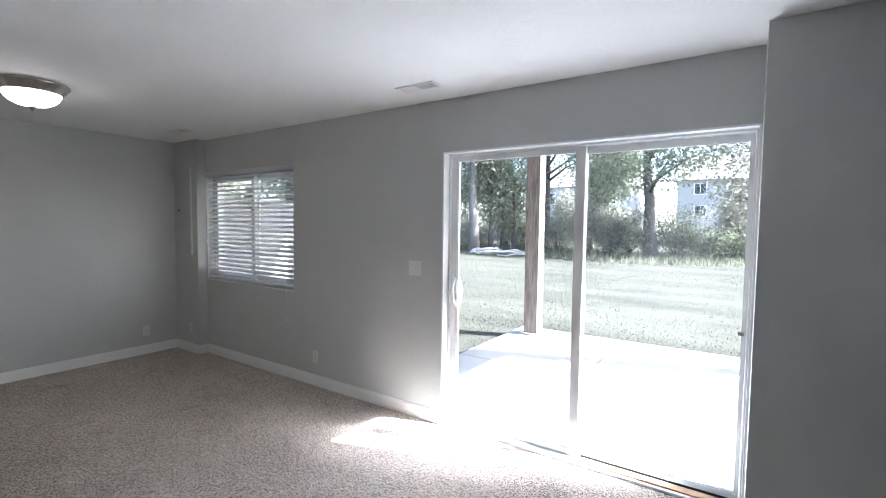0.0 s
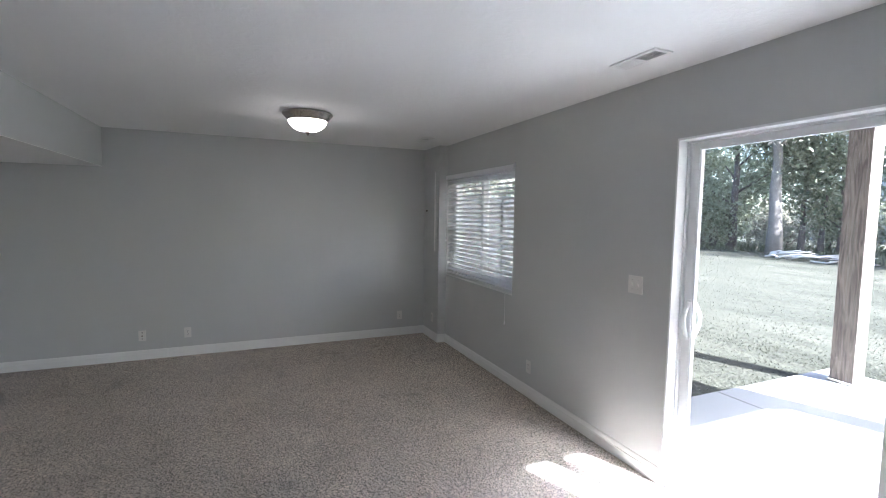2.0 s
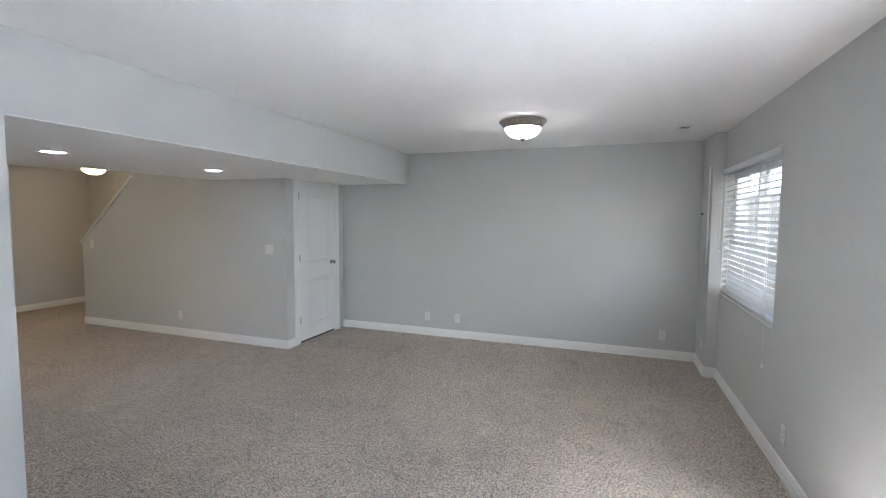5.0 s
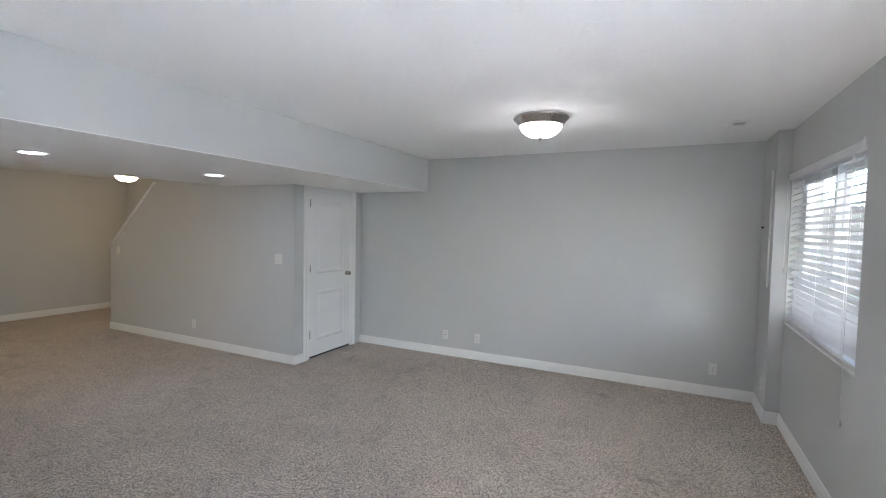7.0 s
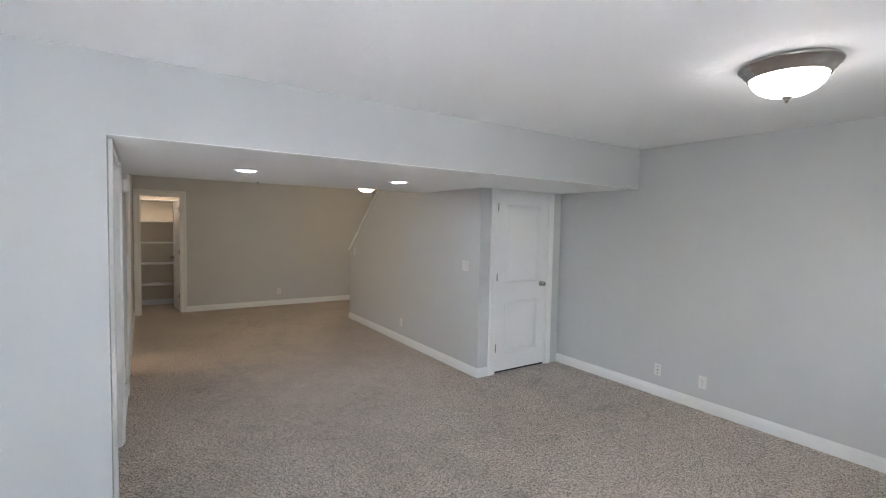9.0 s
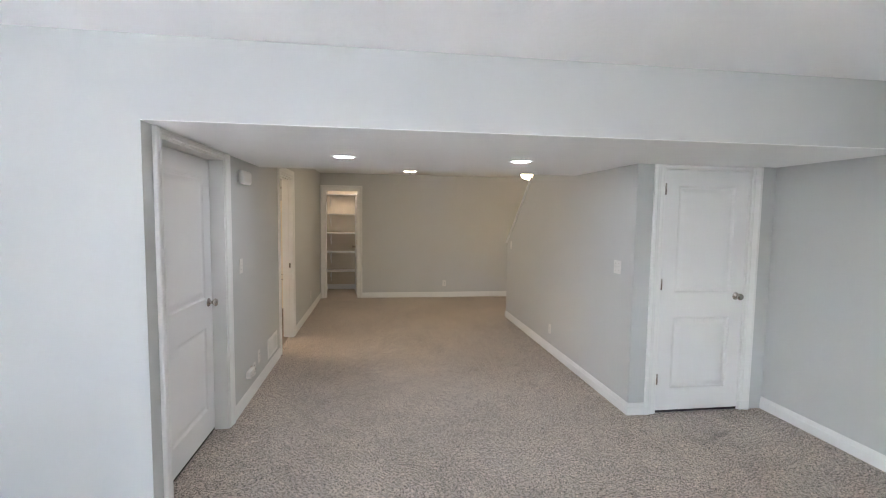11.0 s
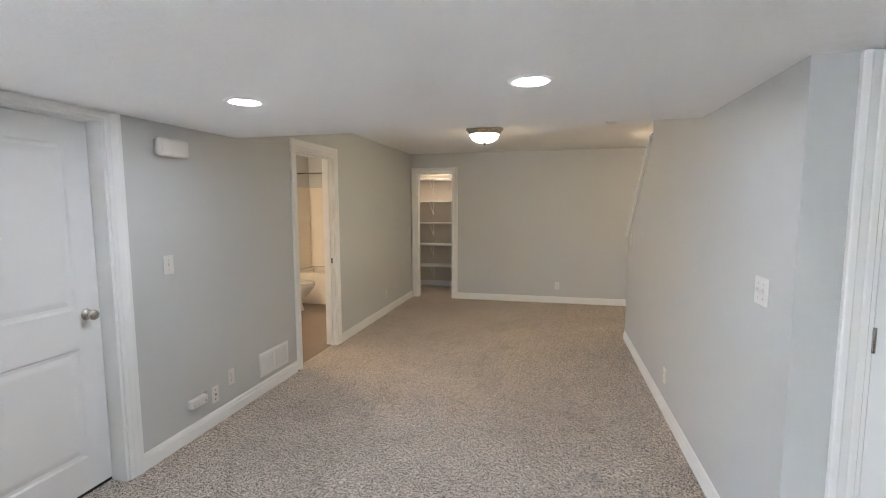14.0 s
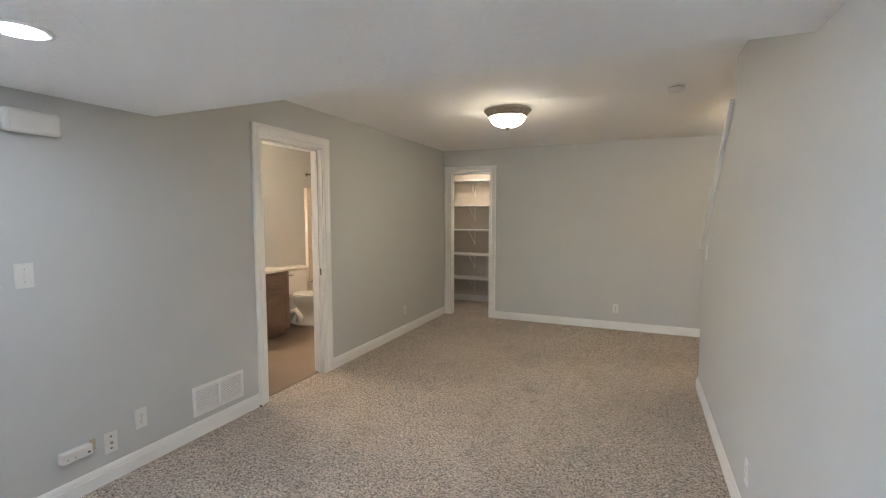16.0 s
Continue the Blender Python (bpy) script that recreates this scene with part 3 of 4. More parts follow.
part("headrail", bbox(-HWD, HWD, -0.020, 0.030, -0.050, -0.003, 0.002), M_BLIND, bl)
bm = bmesh.new()
sec = [(-0.025, 0.0), (-0.013, 0.0022), (0.0, 0.003), (0.013, 0.0022), (0.025, 0.0), (0.013, -0.0008), (0.0, 0.0), (-0.013, -0.0008)]
ends = [[bm.verts.new((x, y, z)) for y, z in sec] for x in (-HWD + 0.004, HWD - 0.004)]
for i in range(8):
    j = (i + 1) % 8
    bm.faces.new((ends[0][i], ends[0][j], ends[1][j], ends[1][i]))
bm.faces.new(ends[0][::-1])
bm.faces.new(ends[1])
bmesh.ops.recalc_face_normals(bm, faces=bm.faces[:])
first = part("slat", bm, M_BLIND, bl)
first.matrix_basis = pose(0, 0, -0.070, 30)
NSLAT, PITCH = 23, 0.0490
for i in range(1, NSLAT):
    o = new("slat", first.data)
    o.parent = bl
    o.matrix_basis = pose(0, 0, -0.070 - PITCH * i, 30 + random.uniform(-1.0, 1.0), random.uniform(-0.08, 0.08))
zb = -0.070 - PITCH * NSLAT
part("bottom_rail", bbox(-HWD + 0.004, HWD - 0.004, -0.025, 0.025, zb - 0.009, zb + 0.009, 0.004), M_TRIM, bl)
for x in (-0.55, 0.0, 0.55):
    for y in (-0.026, 0.026):
        part("ladder_cord", tube([(x, y, -0.05), (x, y, zb + 0.006)], 0.0012, 5), M_BLIND, bl)
part("pull_cord", tube([(HWD - 0.075, -0.056, -0.06), (HWD - 0.075, -0.058, -0.8), (HWD - 0.073, -0.056, -1.50)], 0.0016, 6), M_BLIND, bl)
bm = lathe([(0.0, 0.035), (0.004, 0.034), (0.009, 0.004), (0.008, 0.0), (0.0, 0.0)], 12)
bmesh.ops.translate(bm, verts=bm.verts[:], vec=(HWD - 0.073, -0.056, -1.535))
part("tassel", bm, M_BLIND, bl, "small white cord tassel")
part("tilt_cord", tube([(-HWD + 0.06, -0.066, -0.06), (-HWD + 0.06, -0.068, -0.78)], 0.0014, 6), M_BLIND, bl)
bm = lathe([(0.0, 0.035), (0.004, 0.034), (0.009, 0.004), (0.008, 0.0), (0.0, 0.0)], 12)
bmesh.ops.translate(bm, verts=bm.verts[:], vec=(-HWD + 0.06, -0.068, -0.815))
part("tassel", bm, M_BLIND, bl, "small white cord tassel")

# access panel in the corner chase
ap = thing("access_panel", pose(-4.93, 3.145, 1.17), "white access panel in the boxed corner with small knob", "access panel")
part("panel", bbox(-0.185, 0.085, -0.006, 0.0, 0.0, 0.97, 0.002), M_WALL, ap)
part("edge_trim", boxes((0.086, 0.104, -0.011, 0.0, -0.015, 0.985)), M_TRIM, ap)
bm = lathe([(0.0, 0.0), (0.008, 0.0), (0.008, 0.01), (0.011, 0.016), (0.0, 0.022)], 14, "y")
bmesh.ops.transform(bm, matrix=Matrix.Translation((-0.165, -0.006, 0.50)) @ Matrix.Rotation(math.pi, 4, "X"), verts=bm.verts[:])
part("knob", bm, M_DARK, ap, "small dark knob")


# ============ wall plates ============
def wall_plate(name, m, w, h, label, category, group, kind):
    """m: pose whose local -y looks into the room; centre of the plate."""
    e = thing(name, m, label, category, group)
    part("plate", bbox(-w / 2, w / 2, -0.006, 0.0, -h / 2, h / 2, 0.0025), M_PLASTIC, e)
    for z in ((0.042, -0.042) if kind != "outlet" else (0.0,)):
        if kind == "double_switch":
            for x in (-0.023, 0.023):
                bm = lathe([(0.0, 0.0), (0.003, 0.0), (0.0025, 0.001), (0.0, 0.001)], 8, "y")
                bmesh.ops.transform(bm, matrix=Matrix.Translation((x, -0.006, z * 0.72)) @ Matrix.Rotation(math.pi, 4, "X"), verts=bm.verts[:])
                part("screw", bm, M_NICKEL, e)
        else:
            rs = 0.0055 if kind == "coax" else 0.003
            bm = lathe([(0.0, 0.0), (rs, 0.0), (rs * 0.8, 0.001), (0.0, 0.001)], 10, "y")
            bmesh.ops.transform(bm, matrix=Matrix.Translation((0, -0.006, z * 0.8 if kind == "coax" else z * 0.72)) @ Matrix.Rotation(math.pi, 4, "X"), verts=bm.verts[:])
            part("screw", bm, M_DARK if kind == "coax" else M_NICKEL, e)
    if kind in ("switch", "double_switch"):
        for x in ((0.0,) if kind == "switch" else (-0.023, 0.023)):
            bm = bmesh.new()
            v = [bm.verts.new(p) for p in ((x - 0.005, -0.006, -0.012), (x + 0.005, -0.006, -0.012), (x + 0.005, -0.006, 0.012), (x - 0.005, -0.006, 0.012),
                                           (x - 0.004, -0.016, 0.006), (x + 0.004, -0.016, 0.006), (x + 0.004, -0.015, 0.012), (x - 0.004, -0.015, 0.012))]
            for f in ((0, 1, 5, 4), (1, 2, 6, 5), (2, 3, 7, 6), (3, 0, 4, 7), (4, 5, 6, 7)):
                bm.faces.new([v[i] for i in f])
            bmesh.ops.recalc_face_normals(bm, faces=bm.faces[:])
            part("toggle", bm, M_PLASTIC, e)
    if kind == "outlet":
        for z in (-0.020, 0.020):
            soc = part("socket", bbox(-0.016, 0.016, -0.008, -0.006, z - 0.0135, z + 0.0135, 0.0009, 1), M_PLASTIC, e)
            for x in (-0.006, 0.006):
                part("slot", boxes((x - 0.0011, x + 0.0011, -0.0086, -0.0078, z - 0.001, z + 0.008)), M_DARK, soc)
            part("slot", boxes((-0.0022, 0.0022, -0.0086, -0.0078, z - 0.010, z - 0.006)), M_DARK, soc)
    if kind == "coax":
        bm = lathe([(0.0, 0.0), (0.008, 0.0), (0.008, 0.003), (0.005, 0.003), (0.005, 0.012), (0.0, 0.012)], 12, "y")
        bmesh.ops.transform(bm, matrix=Matrix.Translation((0, -0.006, 0)) @ Matrix.Rotation(math.pi, 4, "X"), verts=bm.verts[:])
        part("connector", bm, M_NICKEL, e, "metal screw connector")
    return e


def on_north(x, z, y=NY):
    return pose(x, y, z)


def on_west(y, z, x=WX):
    return pose(x, y, z, 0, 0, 90)


def on_east(y, z, x=HX):
    return pose(x, y, z, 0, 0, -90)


def on_far(x, z):
    return pose(x, FY, z, 0, 0, 180)


OUT = ("off-white duplex power outlet above the baseboard", "outlet", "power outlets", "outlet")
wall_plate("light_switch", on_north(-1.652, 1.197), 0.116, 0.116, "off-white double toggle switch beside the patio door", "light switch", "light switches", "double_switch")
wall_plate("wall_outlet", on_north(-2.827, 0.276), 0.070, 0.115, *OUT)
wall_plate("wall_outlet", on_west(0.307, 0.262), 0.070, 0.115, *OUT)
wall_plate("cable_outlet", on_west(-0.128, 0.262), 0.070, 0.115, "off-white cable outlet plate above the baseboard", "outlet", "power outlets", "coax")
wall_plate("wall_outlet", on_west(2.80, 0.271), 0.070, 0.115, *OUT)
wall_plate("wall_outlet", pose(-4.90, 3.145, 0.285), 0.070, 0.115, *OUT)
wall_plate("light_switch", on_west(-1.71, 1.212, KX), 0.116, 0.116, "off-white double toggle switch near the wall corner", "light switch", "light switches", "double_switch")
wall_plate("light_switch", on_west(-4.92, 1.19, KX), 0.070, 0.115, "off-white toggle switch at the foot of the stairs", "light switch", "light switches", "switch")
wall_plate("wall_outlet", on_west(-3.22, 0.283, KX), 0.070, 0.115, *OUT)
wall_plate("light_switch", on_east(-1.946, 1.202), 0.075, 0.120, "off-white toggle switch beside the deep-set door", "light switch", "light switches", "switch")
wall_plate("wall_outlet", on_east(-2.451, 0.287), 0.070, 0.118, *OUT)
wall_plate("cable_outlet", on_east(-2.281, 0.220), 0.070, 0.118, "white two-screw cable plate low on the wall", "outlet", "", "coax")
wall_plate("wall_outlet", on_east(-5.745, 0.287), 0.070, 0.115, *OUT)
wall_plate("wall_outlet", on_far(-3.221, 0.277), 0.070, 0.115, *OUT)

# small surface box and door chime
sb = thing("network_box", on_east(-2.10, 0.246), "white surface-mounted cable box above the baseboard", "cable box")
part("body", bbox(-0.072, 0.072, -0.042, 0.0, -0.030, 0.030, 0.008, 3), M_PLASTIC, sb)
for x, w in ((-0.046, 0.0035), (-0.012, 0.0035), (0.052, 0.006)):
    part("port", bbox(x - w, x + w, -0.0432, -0.0415, -0.010 - w * 0.4, -0.010 + w, 0.0008, 1), M_DARK, sb, "dark port")
part("glue_patch", boxes((0.074, 0.106, -0.0012, 0.0, -0.030, 0.034)), paint("old_glue", (0.47, 0.40, 0.29), 0.7, 0.2, 30.0, 0.02), sb, "tan patch of old adhesive on the wall")
cs = thing("cable_stub", pose(HX, BA_B + 0.092, 0.0), "short black cable stub at the foot of the casing", "cable")
part("stub", tube([(-0.016, 0, 0.008), (-0.024, 0, 0.012), (-0.032, 0.002, 0.004)], 0.006, 8), M_DARK, cs)
ch = thing("door_chime", on_east(-2.0, 1.926), "white plastic door chime box with rounded ends", "door chime")
part("base", bbox(-0.108, 0.108, -0.010, 0.0, -0.046, 0.046, 0.003), M_PLASTIC, ch)
part("cover", bbox(-0.117, 0.117, -0.056, -0.0105, -0.055, 0.055, 0.021, 5), M_PLASTIC, ch)
for x in (-0.094, 0.094):
    part("rib", bbox(x - 0.004, x + 0.004, -0.0585, -0.050, -0.040, 0.040, 0.003, 2), M_PLASTIC, ch)


# ============ grilles ============
M_DUCT = paint("duct_grey", (0.16, 0.16, 0.16), 0.7, 0.1, 9.0, 0.0)
def grille(name, m, w, h, n, label, category, mid=True, flat=0.022, tilt=35, tilt2=35, thick=0.008, cover=0.40):
    """Louvred register; local -y looks into the room."""
    e = thing(name, m, label, category)
    bm = boxes((-w / 2, w / 2, -thick, 0, -h / 2, -h / 2 + flat), (-w / 2, w / 2, -thick, 0, h / 2 - flat, h / 2),
               (-w / 2, -w / 2 + flat, -thick, 0, -h / 2 + flat, h / 2 - flat), (w / 2 - flat, w / 2, -thick, 0, -h / 2 + flat, h / 2 - flat))
    if mid:
        box(bm, -0.008, 0.008, -thick, 0, -h / 2 + flat, h / 2 - flat)
    part("frame", bm, M_TRIM, e)
    part("backing", boxes((-w / 2 + flat * 0.8, w / 2 - flat * 0.8, -0.001, 0.0, -h / 2 + flat * 0.8, h / 2 - flat * 0.8)), M_DUCT, e, "dark duct behind the slats")
    ih = h - 2 * flat
    segs = ((-w / 2 + flat, -0.008), (0.008, w / 2 - flat)) if mid else ((-w / 2 + flat, w / 2 - flat),)
    sw = ih / n * cover
    for k, (a, b) in enumerate(segs):
        bm = bmesh.new()
        box(bm, a, b, -sw, sw, -0.0006, 0.0006)
        me = bpy.data.meshes.new("slat")
        bm.to_mesh(me)
        bm.free()
        me.materials.append(M_TRIM)
        for i in range(n):
            o = new("slat", me)
            o.parent = e
            o.matrix_basis = pose(0, -0.006, -ih / 2 + ih * (i + 0.5) / n, tilt if k == 0 else tilt2)
    return e


grille("return_air_grille", on_east(-2.997, 0.243), 0.415, 0.200, 13, "white louvred return-air grille low on the hall wall", "air vent", True, 0.022, 42, 42, 0.008, 0.42)
grille("ceiling_vent", Matrix.Translation((-1.362, 2.897, CEIL)) @ pose(0, 0, 0, 90, 0, 0), 0.31, 0.125, 8, "white louvred ceiling supply vent", "air vent", True, 0.020, 55, -55, 0.008, 0.42)
grille("ceiling_vent", Matrix.Translation((-4.40, 2.82, CEIL)) @ pose(0, 0, 0, 90, 0, 0), 0.31, 0.125, 8, "white louvred ceiling supply vent near the window", "air vent", True, 0.020, 55, -55, 0.008, 0.42)
grille("ceiling_vent", Matrix.Translation((-2.23, -6.81, HALL_CEIL)) @ pose(0, 0, 0, 90, 0, 0), 0.30, 0.14, 7, "white louvred ceiling supply vent near the far wall", "air vent", True, 0.020, 55, 55, 0.008, 0.26)

sm = thing("smoke_alarm", pose(-3.69, -4.535, HALL_CEIL), "round white smoke alarm on the hall ceiling", "smoke alarm")
part("base", lathe([(0.0, 0.0), (0.062, 0.0), (0.062, -0.010), (0.0, -0.010)], 32), M_PLASTIC, sm)
# black ring that paints the shadow gap between base and cover
part("shadow_gap", lathe([(0.052, -0.0102), (0.052, -0.0143)], 32), M_DARK, sm, "dark ring for the shadow gap under the cover")
part("cover", lathe([(0.0, -0.0145), (0.058, -0.0145), (0.060, -0.018), (0.056, -0.034), (0.044, -0.041), (0.0, -0.043)], 32), M_PLASTIC, sm)

# sloped cap on the stair wall
L = math.hypot(1.14, 0.952)
cap = structure("trim_stair_cap", bbox(-T / 2 - 0.016, T / 2 + 0.026, -0.02, L, 0.0, 0.022, 0.004), M_TRIM, "white painted cap on the sloped stair wall", "trim")
cap.matrix_basis = pose(KX - T / 2, -5.14, 1.212, math.degrees(math.atan2(0.952, 1.14)))
structure("stairs", boxes(*[(WX - 0.02, KX - T, -5.05 + 0.23 * i, -2.9 if i > 5 else -5.05 + 0.23 * (i + 1), 0 if i == 0 else 0.19 * i, 0.19 * (i + 1)) for i in range(9)]), M_CARPET,
          "carpeted stair flight behind the sloped wall", "stairs")

# ============ shelf closet ============
for z in (0.438, 0.838, 1.240, 1.645, 2.055):
    sh = thing("closet_shelf", pose(-1.25, -7.79, z), "white painted closet shelf on a metal bracket", "shelf", "closet shelves")
    part("board", bbox(-0.945, 0.945, -0.328, 0.04, -0.020, 0.0, 0.002), M_TRIM, sh)
    bm = tube([(0.36, -0.328, -0.245), (0.36, -0.300, -0.235), (0.36, -0.03, -0.024)], 0.006, 6)
    box(bm, 0.352, 0.368, -0.3295, -0.322, -0.27, -0.021)
    part("bracket", bm, M_TRIM, sh, "white metal shelf bracket")
baseboard((-2.2, -8.12), (-0.30, -8.12), 0, 1)
# out-of-view bulb, added to brighten the shelves and closet walls
M_CLOSETFILL = glowing("closet_fill_bulb", (1.0, 0.72, 0.44), 11.0)
cl = thing("closet_fill_light", pose(-1.35, -7.16, 2.42), "unseen warm bulb added to light the closet shelves", "lamp")
part("holder", lathe([(0.0, 0.0), (0.055, 0.0), (0.050, -0.018), (0.024, -0.030), (0.020, -0.045), (0.0, -0.045)], 24), M_PLASTIC, cl)
part("bulb", lathe([(0.014, -0.0455), (0.018, -0.060), (0.030, -0.085), (0.030, -0.100), (0.018, -0.118), (0.0, -0.122)], 20), M_CLOSETFILL, cl, "glowing bulb")

# ============ bathroom ============
M_VANITY = paint("vanity_wood", (0.21, 0.145, 0.11), 0.45, 0.25, 12.0, 0.02, 90)
M_COUNTER = paint("cultured_marble", (0.72, 0.69, 0.62), 0.20, 0.05, 6.0, 0.0)
M_BATHFLOOR = paint("bath_vinyl", (0.20, 0.155, 0.115), 0.45, 0.22, 2.0, 0.02, 50)
M_TUB = paint("tub_acrylic", (0.80, 0.74, 0.63), 0.18, 0.01, 3.0, 0.0)
structure("floor_bathroom", boxes((HX + 0.06, BE, BS, BN, 0.0005, 0.006)), M_BATHFLOOR, "brown vinyl bathroom floor", "floor")

va = thing("bathroom_vanity", pose(BE, -4.69, 0.006), "dark brown wooden vanity with drawer and doors", "vanity")
part("body", boxes((-0.53, -0.003, -0.41, 0.41, 0.09, 0.80), (-0.47, -0.003, -0.41, 0.41, 0.0, 0.09)), M_VANITY, va)
for y0, y1, z0, z1, nm in ((-0.39, -0.02, 0.12, 0.56, "door"), (0.02, 0.39, 0.12, 0.56, "door"), (-0.39, -0.02, 0.60, 0.77, "drawer"), (0.02, 0.39, 0.60, 0.77, "drawer")):
    bm = boxes((-0.549, -0.531, y0, y0 + 0.05, z0, z1), (-0.549, -0.531, y1 - 0.05, y1, z0, z1), (-0.549, -0.531, y0 + 0.05, y1 - 0.05, z0, z0 + 0.05), (-0.549, -0.531, y0 + 0.05, y1 - 0.05, z1 - 0.05, z1), (-0.541, -0.532, y0 + 0.05, y1 - 0.05, z0 + 0.05, z1 - 0.05))
    dd = part(nm, bm, M_VANITY, va)
    bm = lathe([(0.0, 0.0), (0.006, 0.0), (0.006, 0.012), (0.013, 0.018), (0.012, 0.026), (0.0, 0.028)], 14, "x")
    zc = (z0 + z1) / 2 if nm == "drawer" else z1 - 0.08
    yc = (y0 + y1) / 2 if nm == "drawer" else (y0 + 0.03 if y0 > 0 else y1 - 0.03)
    bmesh.ops.transform(bm, matrix=Matrix.Translation((-0.5495, yc, zc)) @ Matrix.Rotation(math.pi, 4, "Z"), verts=bm.verts[:])
    part("pull", bm, M_NICKEL, dd, "small nickel pull")
ct = thing("countertop", pose(BE, -4.69, 0.8065), "cream cultured-marble vanity top with backsplash", "countertop")
part("slab", bbox(-0.565, -0.003, -0.425, 0.425, 0.0, 0.03, 0.008), M_COUNTER, ct)
part("backsplash", bbox(-0.022, -0.003, -0.425, 0.425, 0.0305, 0.12, 0.004), M_COUNTER, ct)

to = thing("toilet", pose(BE - 0.002, -5.60, 0.006), "white two-piece toilet with closed lid", "toilet")


def oval_loft(rings, segs=28):
    """rings: (centre x, half length, half width, z)."""
    bm = bmesh.new()
    rs = []
    for cx, a, b, z in rings:
        rs.append([bm.verts.new((cx + a * math.cos(2 * math.pi * i / segs), b * math.sin(2 * math.pi * i / segs), z)) for i in range(segs)])
    for r0, r1 in zip(rs, rs[1:]):
        for i in range(segs):
            j = (i + 1) % segs
            bm.faces.new((r0[i], r0[j], r1[j], r1[i])).smooth = True
    bm.faces.new(rs[0][::-1])
    bm.faces.new(rs[-1])
    bmesh.ops.recalc_face_normals(bm, faces=bm.faces[:])
    return bm


part("bowl", oval_loft([(-0.34, 0.20, 0.105, 0.0), (-0.34, 0.195, 0.10, 0.03), (-0.34, 0.165, 0.085, 0.10), (-0.35, 0.165, 0.085, 0.17), (-0.40, 0.215, 0.12, 0.25), (-0.44, 0.255, 0.165, 0.33), (-0.45, 0.268, 0.182, 0.385), (-0.45, 0.266, 0.180, 0.395)]), M_PORCELAIN, to)
part("trapway", tube([(-0.16, 0.075, 0.05), (-0.20, 0.082, 0.16), (-0.28, 0.085, 0.20), (-0.34, 0.085, 0.12), (-0.30, 0.085, 0.045)], [0.05, 0.052, 0.05, 0.045, 0.04], 12), M_PORCELAIN, to)
part("pedestal", bbox(-0.30, -0.02, -0.10, 0.10, 0.0, 0.39, 0.03, 3), M_PORCELAIN, to)
part("seat", oval_loft([(-0.445, 0.270, 0.186, 0.396), (-0.445, 0.275, 0.190, 0.402), (-0.445, 0.274, 0.188, 0.412), (-0.445, 0.262, 0.176, 0.414)]), M_PORCELAIN, to)
part("lid", oval_loft([(-0.445, 0.268, 0.184, 0.417), (-0.445, 0.273, 0.188, 0.422), (-0.445, 0.268, 0.184, 0.432), (-0.445, 0.235, 0.15, 0.438)]), M_PORCELAIN, to)
part("tank", bbox(-0.205, -0.004, -0.225, 0.225, 0.395, 0.74, 0.022, 3), M_PORCELAIN, to)
part("tank_lid", bbox(-0.215, -0.002, -0.237, 0.237, 0.741, 0.772, 0.010, 3), M_PORCELAIN, to)
part("flush_lever", tube([(-0.206, 0.17, 0.68), (-0.225, 0.17, 0.68), (-0.228, 0.09, 0.67)], 0.007, 8), M_NICKEL, to, "chrome flush lever")

tb = thing("bathtub", pose(HX + T, -6.05, 0.006), "cream acrylic bathtub with moulded surround", "bathtub")
W = BE - HX - T
bm = boxes((0.002, W - 0.002, -0.035, 0.0, 0.0, 0.472), (0.002, W - 0.002, -0.742, -0.66, 0.0, 0.472), (0.002, 0.09, -0.66, -0.035, 0.0, 0.472), (W - 0.09, W - 0.002, -0.66, -0.035, 0.0, 0.472), (0.09, W - 0.09, -0.66, -0.035, 0.0, 0.10))
part("tub", bm, M_TUB, tb)
part("rim", boxes((0.002, W - 0.002, -0.075, 0.012, 0.4725, 0.497), (0.002, W - 0.002, -0.742, -0.66, 0.4725, 0.497), (0.002, 0.11, -0.66, -0.075, 0.4725, 0.497), (W - 0.11, W - 0.002, -0.66, -0.075, 0.4725, 0.497)), M_TUB, tb)
part("surround", boxes((0.002, W - 0.002, -0.745, -0.735, 0.498, 1.866), (0.002, 0.014, -0.735, 0.0, 0.498, 1.866), (W - 0.014, W - 0.002, -0.735, 0.0, 0.498, 1.866)), M_TUB, tb)
for x in (0.03, W - 0.03):
    part("surround_edge", bbox(x - 0.028, x + 0.028, -0.002, 0.020, 0.498, 1.866, 0.008), M_TUB, tb)
sr = thing("shower_rod", pose(HX + T, -6.09, 2.07), "chrome shower curtain rod over the bathtub", "shower rod")
part("rod", tube([(0.0, 0, 0), (W, 0, 0)], 0.0125, 12), M_NICKEL, sr)
for x in (0.006, W - 0.006):
    part("flange", tube([(x - 0.006, 0, 0), (x + 0.006, 0, 0)], 0.032, 16), M_NICKEL, sr)
# lamp bar hidden by the doorway wall, added for warm light in the bathroom
M_VANFILL = glowing("vanity_fill_bulb", (1.0, 0.68, 0.38), 5.0)
vl = thing("vanity_fill_light", pose(BE, -4.25, 2.02), "unseen nickel lamp bar with globes, added to light the bathroom", "lamp")
part("bar", bbox(-0.045, -0.002, -0.36, 0.36, -0.05, 0.05, 0.006), M_NICKEL, vl)
for y in (-0.26, 0.0, 0.26):
    bm = bmesh.new()
    bmesh.ops.create_uvsphere(bm, u_segments=18, v_segments=12, radius=0.055)
    bmesh.ops.translate(bm, verts=bm.verts[:], vec=(-0.10, y, 0))
    for f in bm.faces:
        f.smooth = True
    part("globe", bm, M_VANFILL, vl, "glowing white globe")

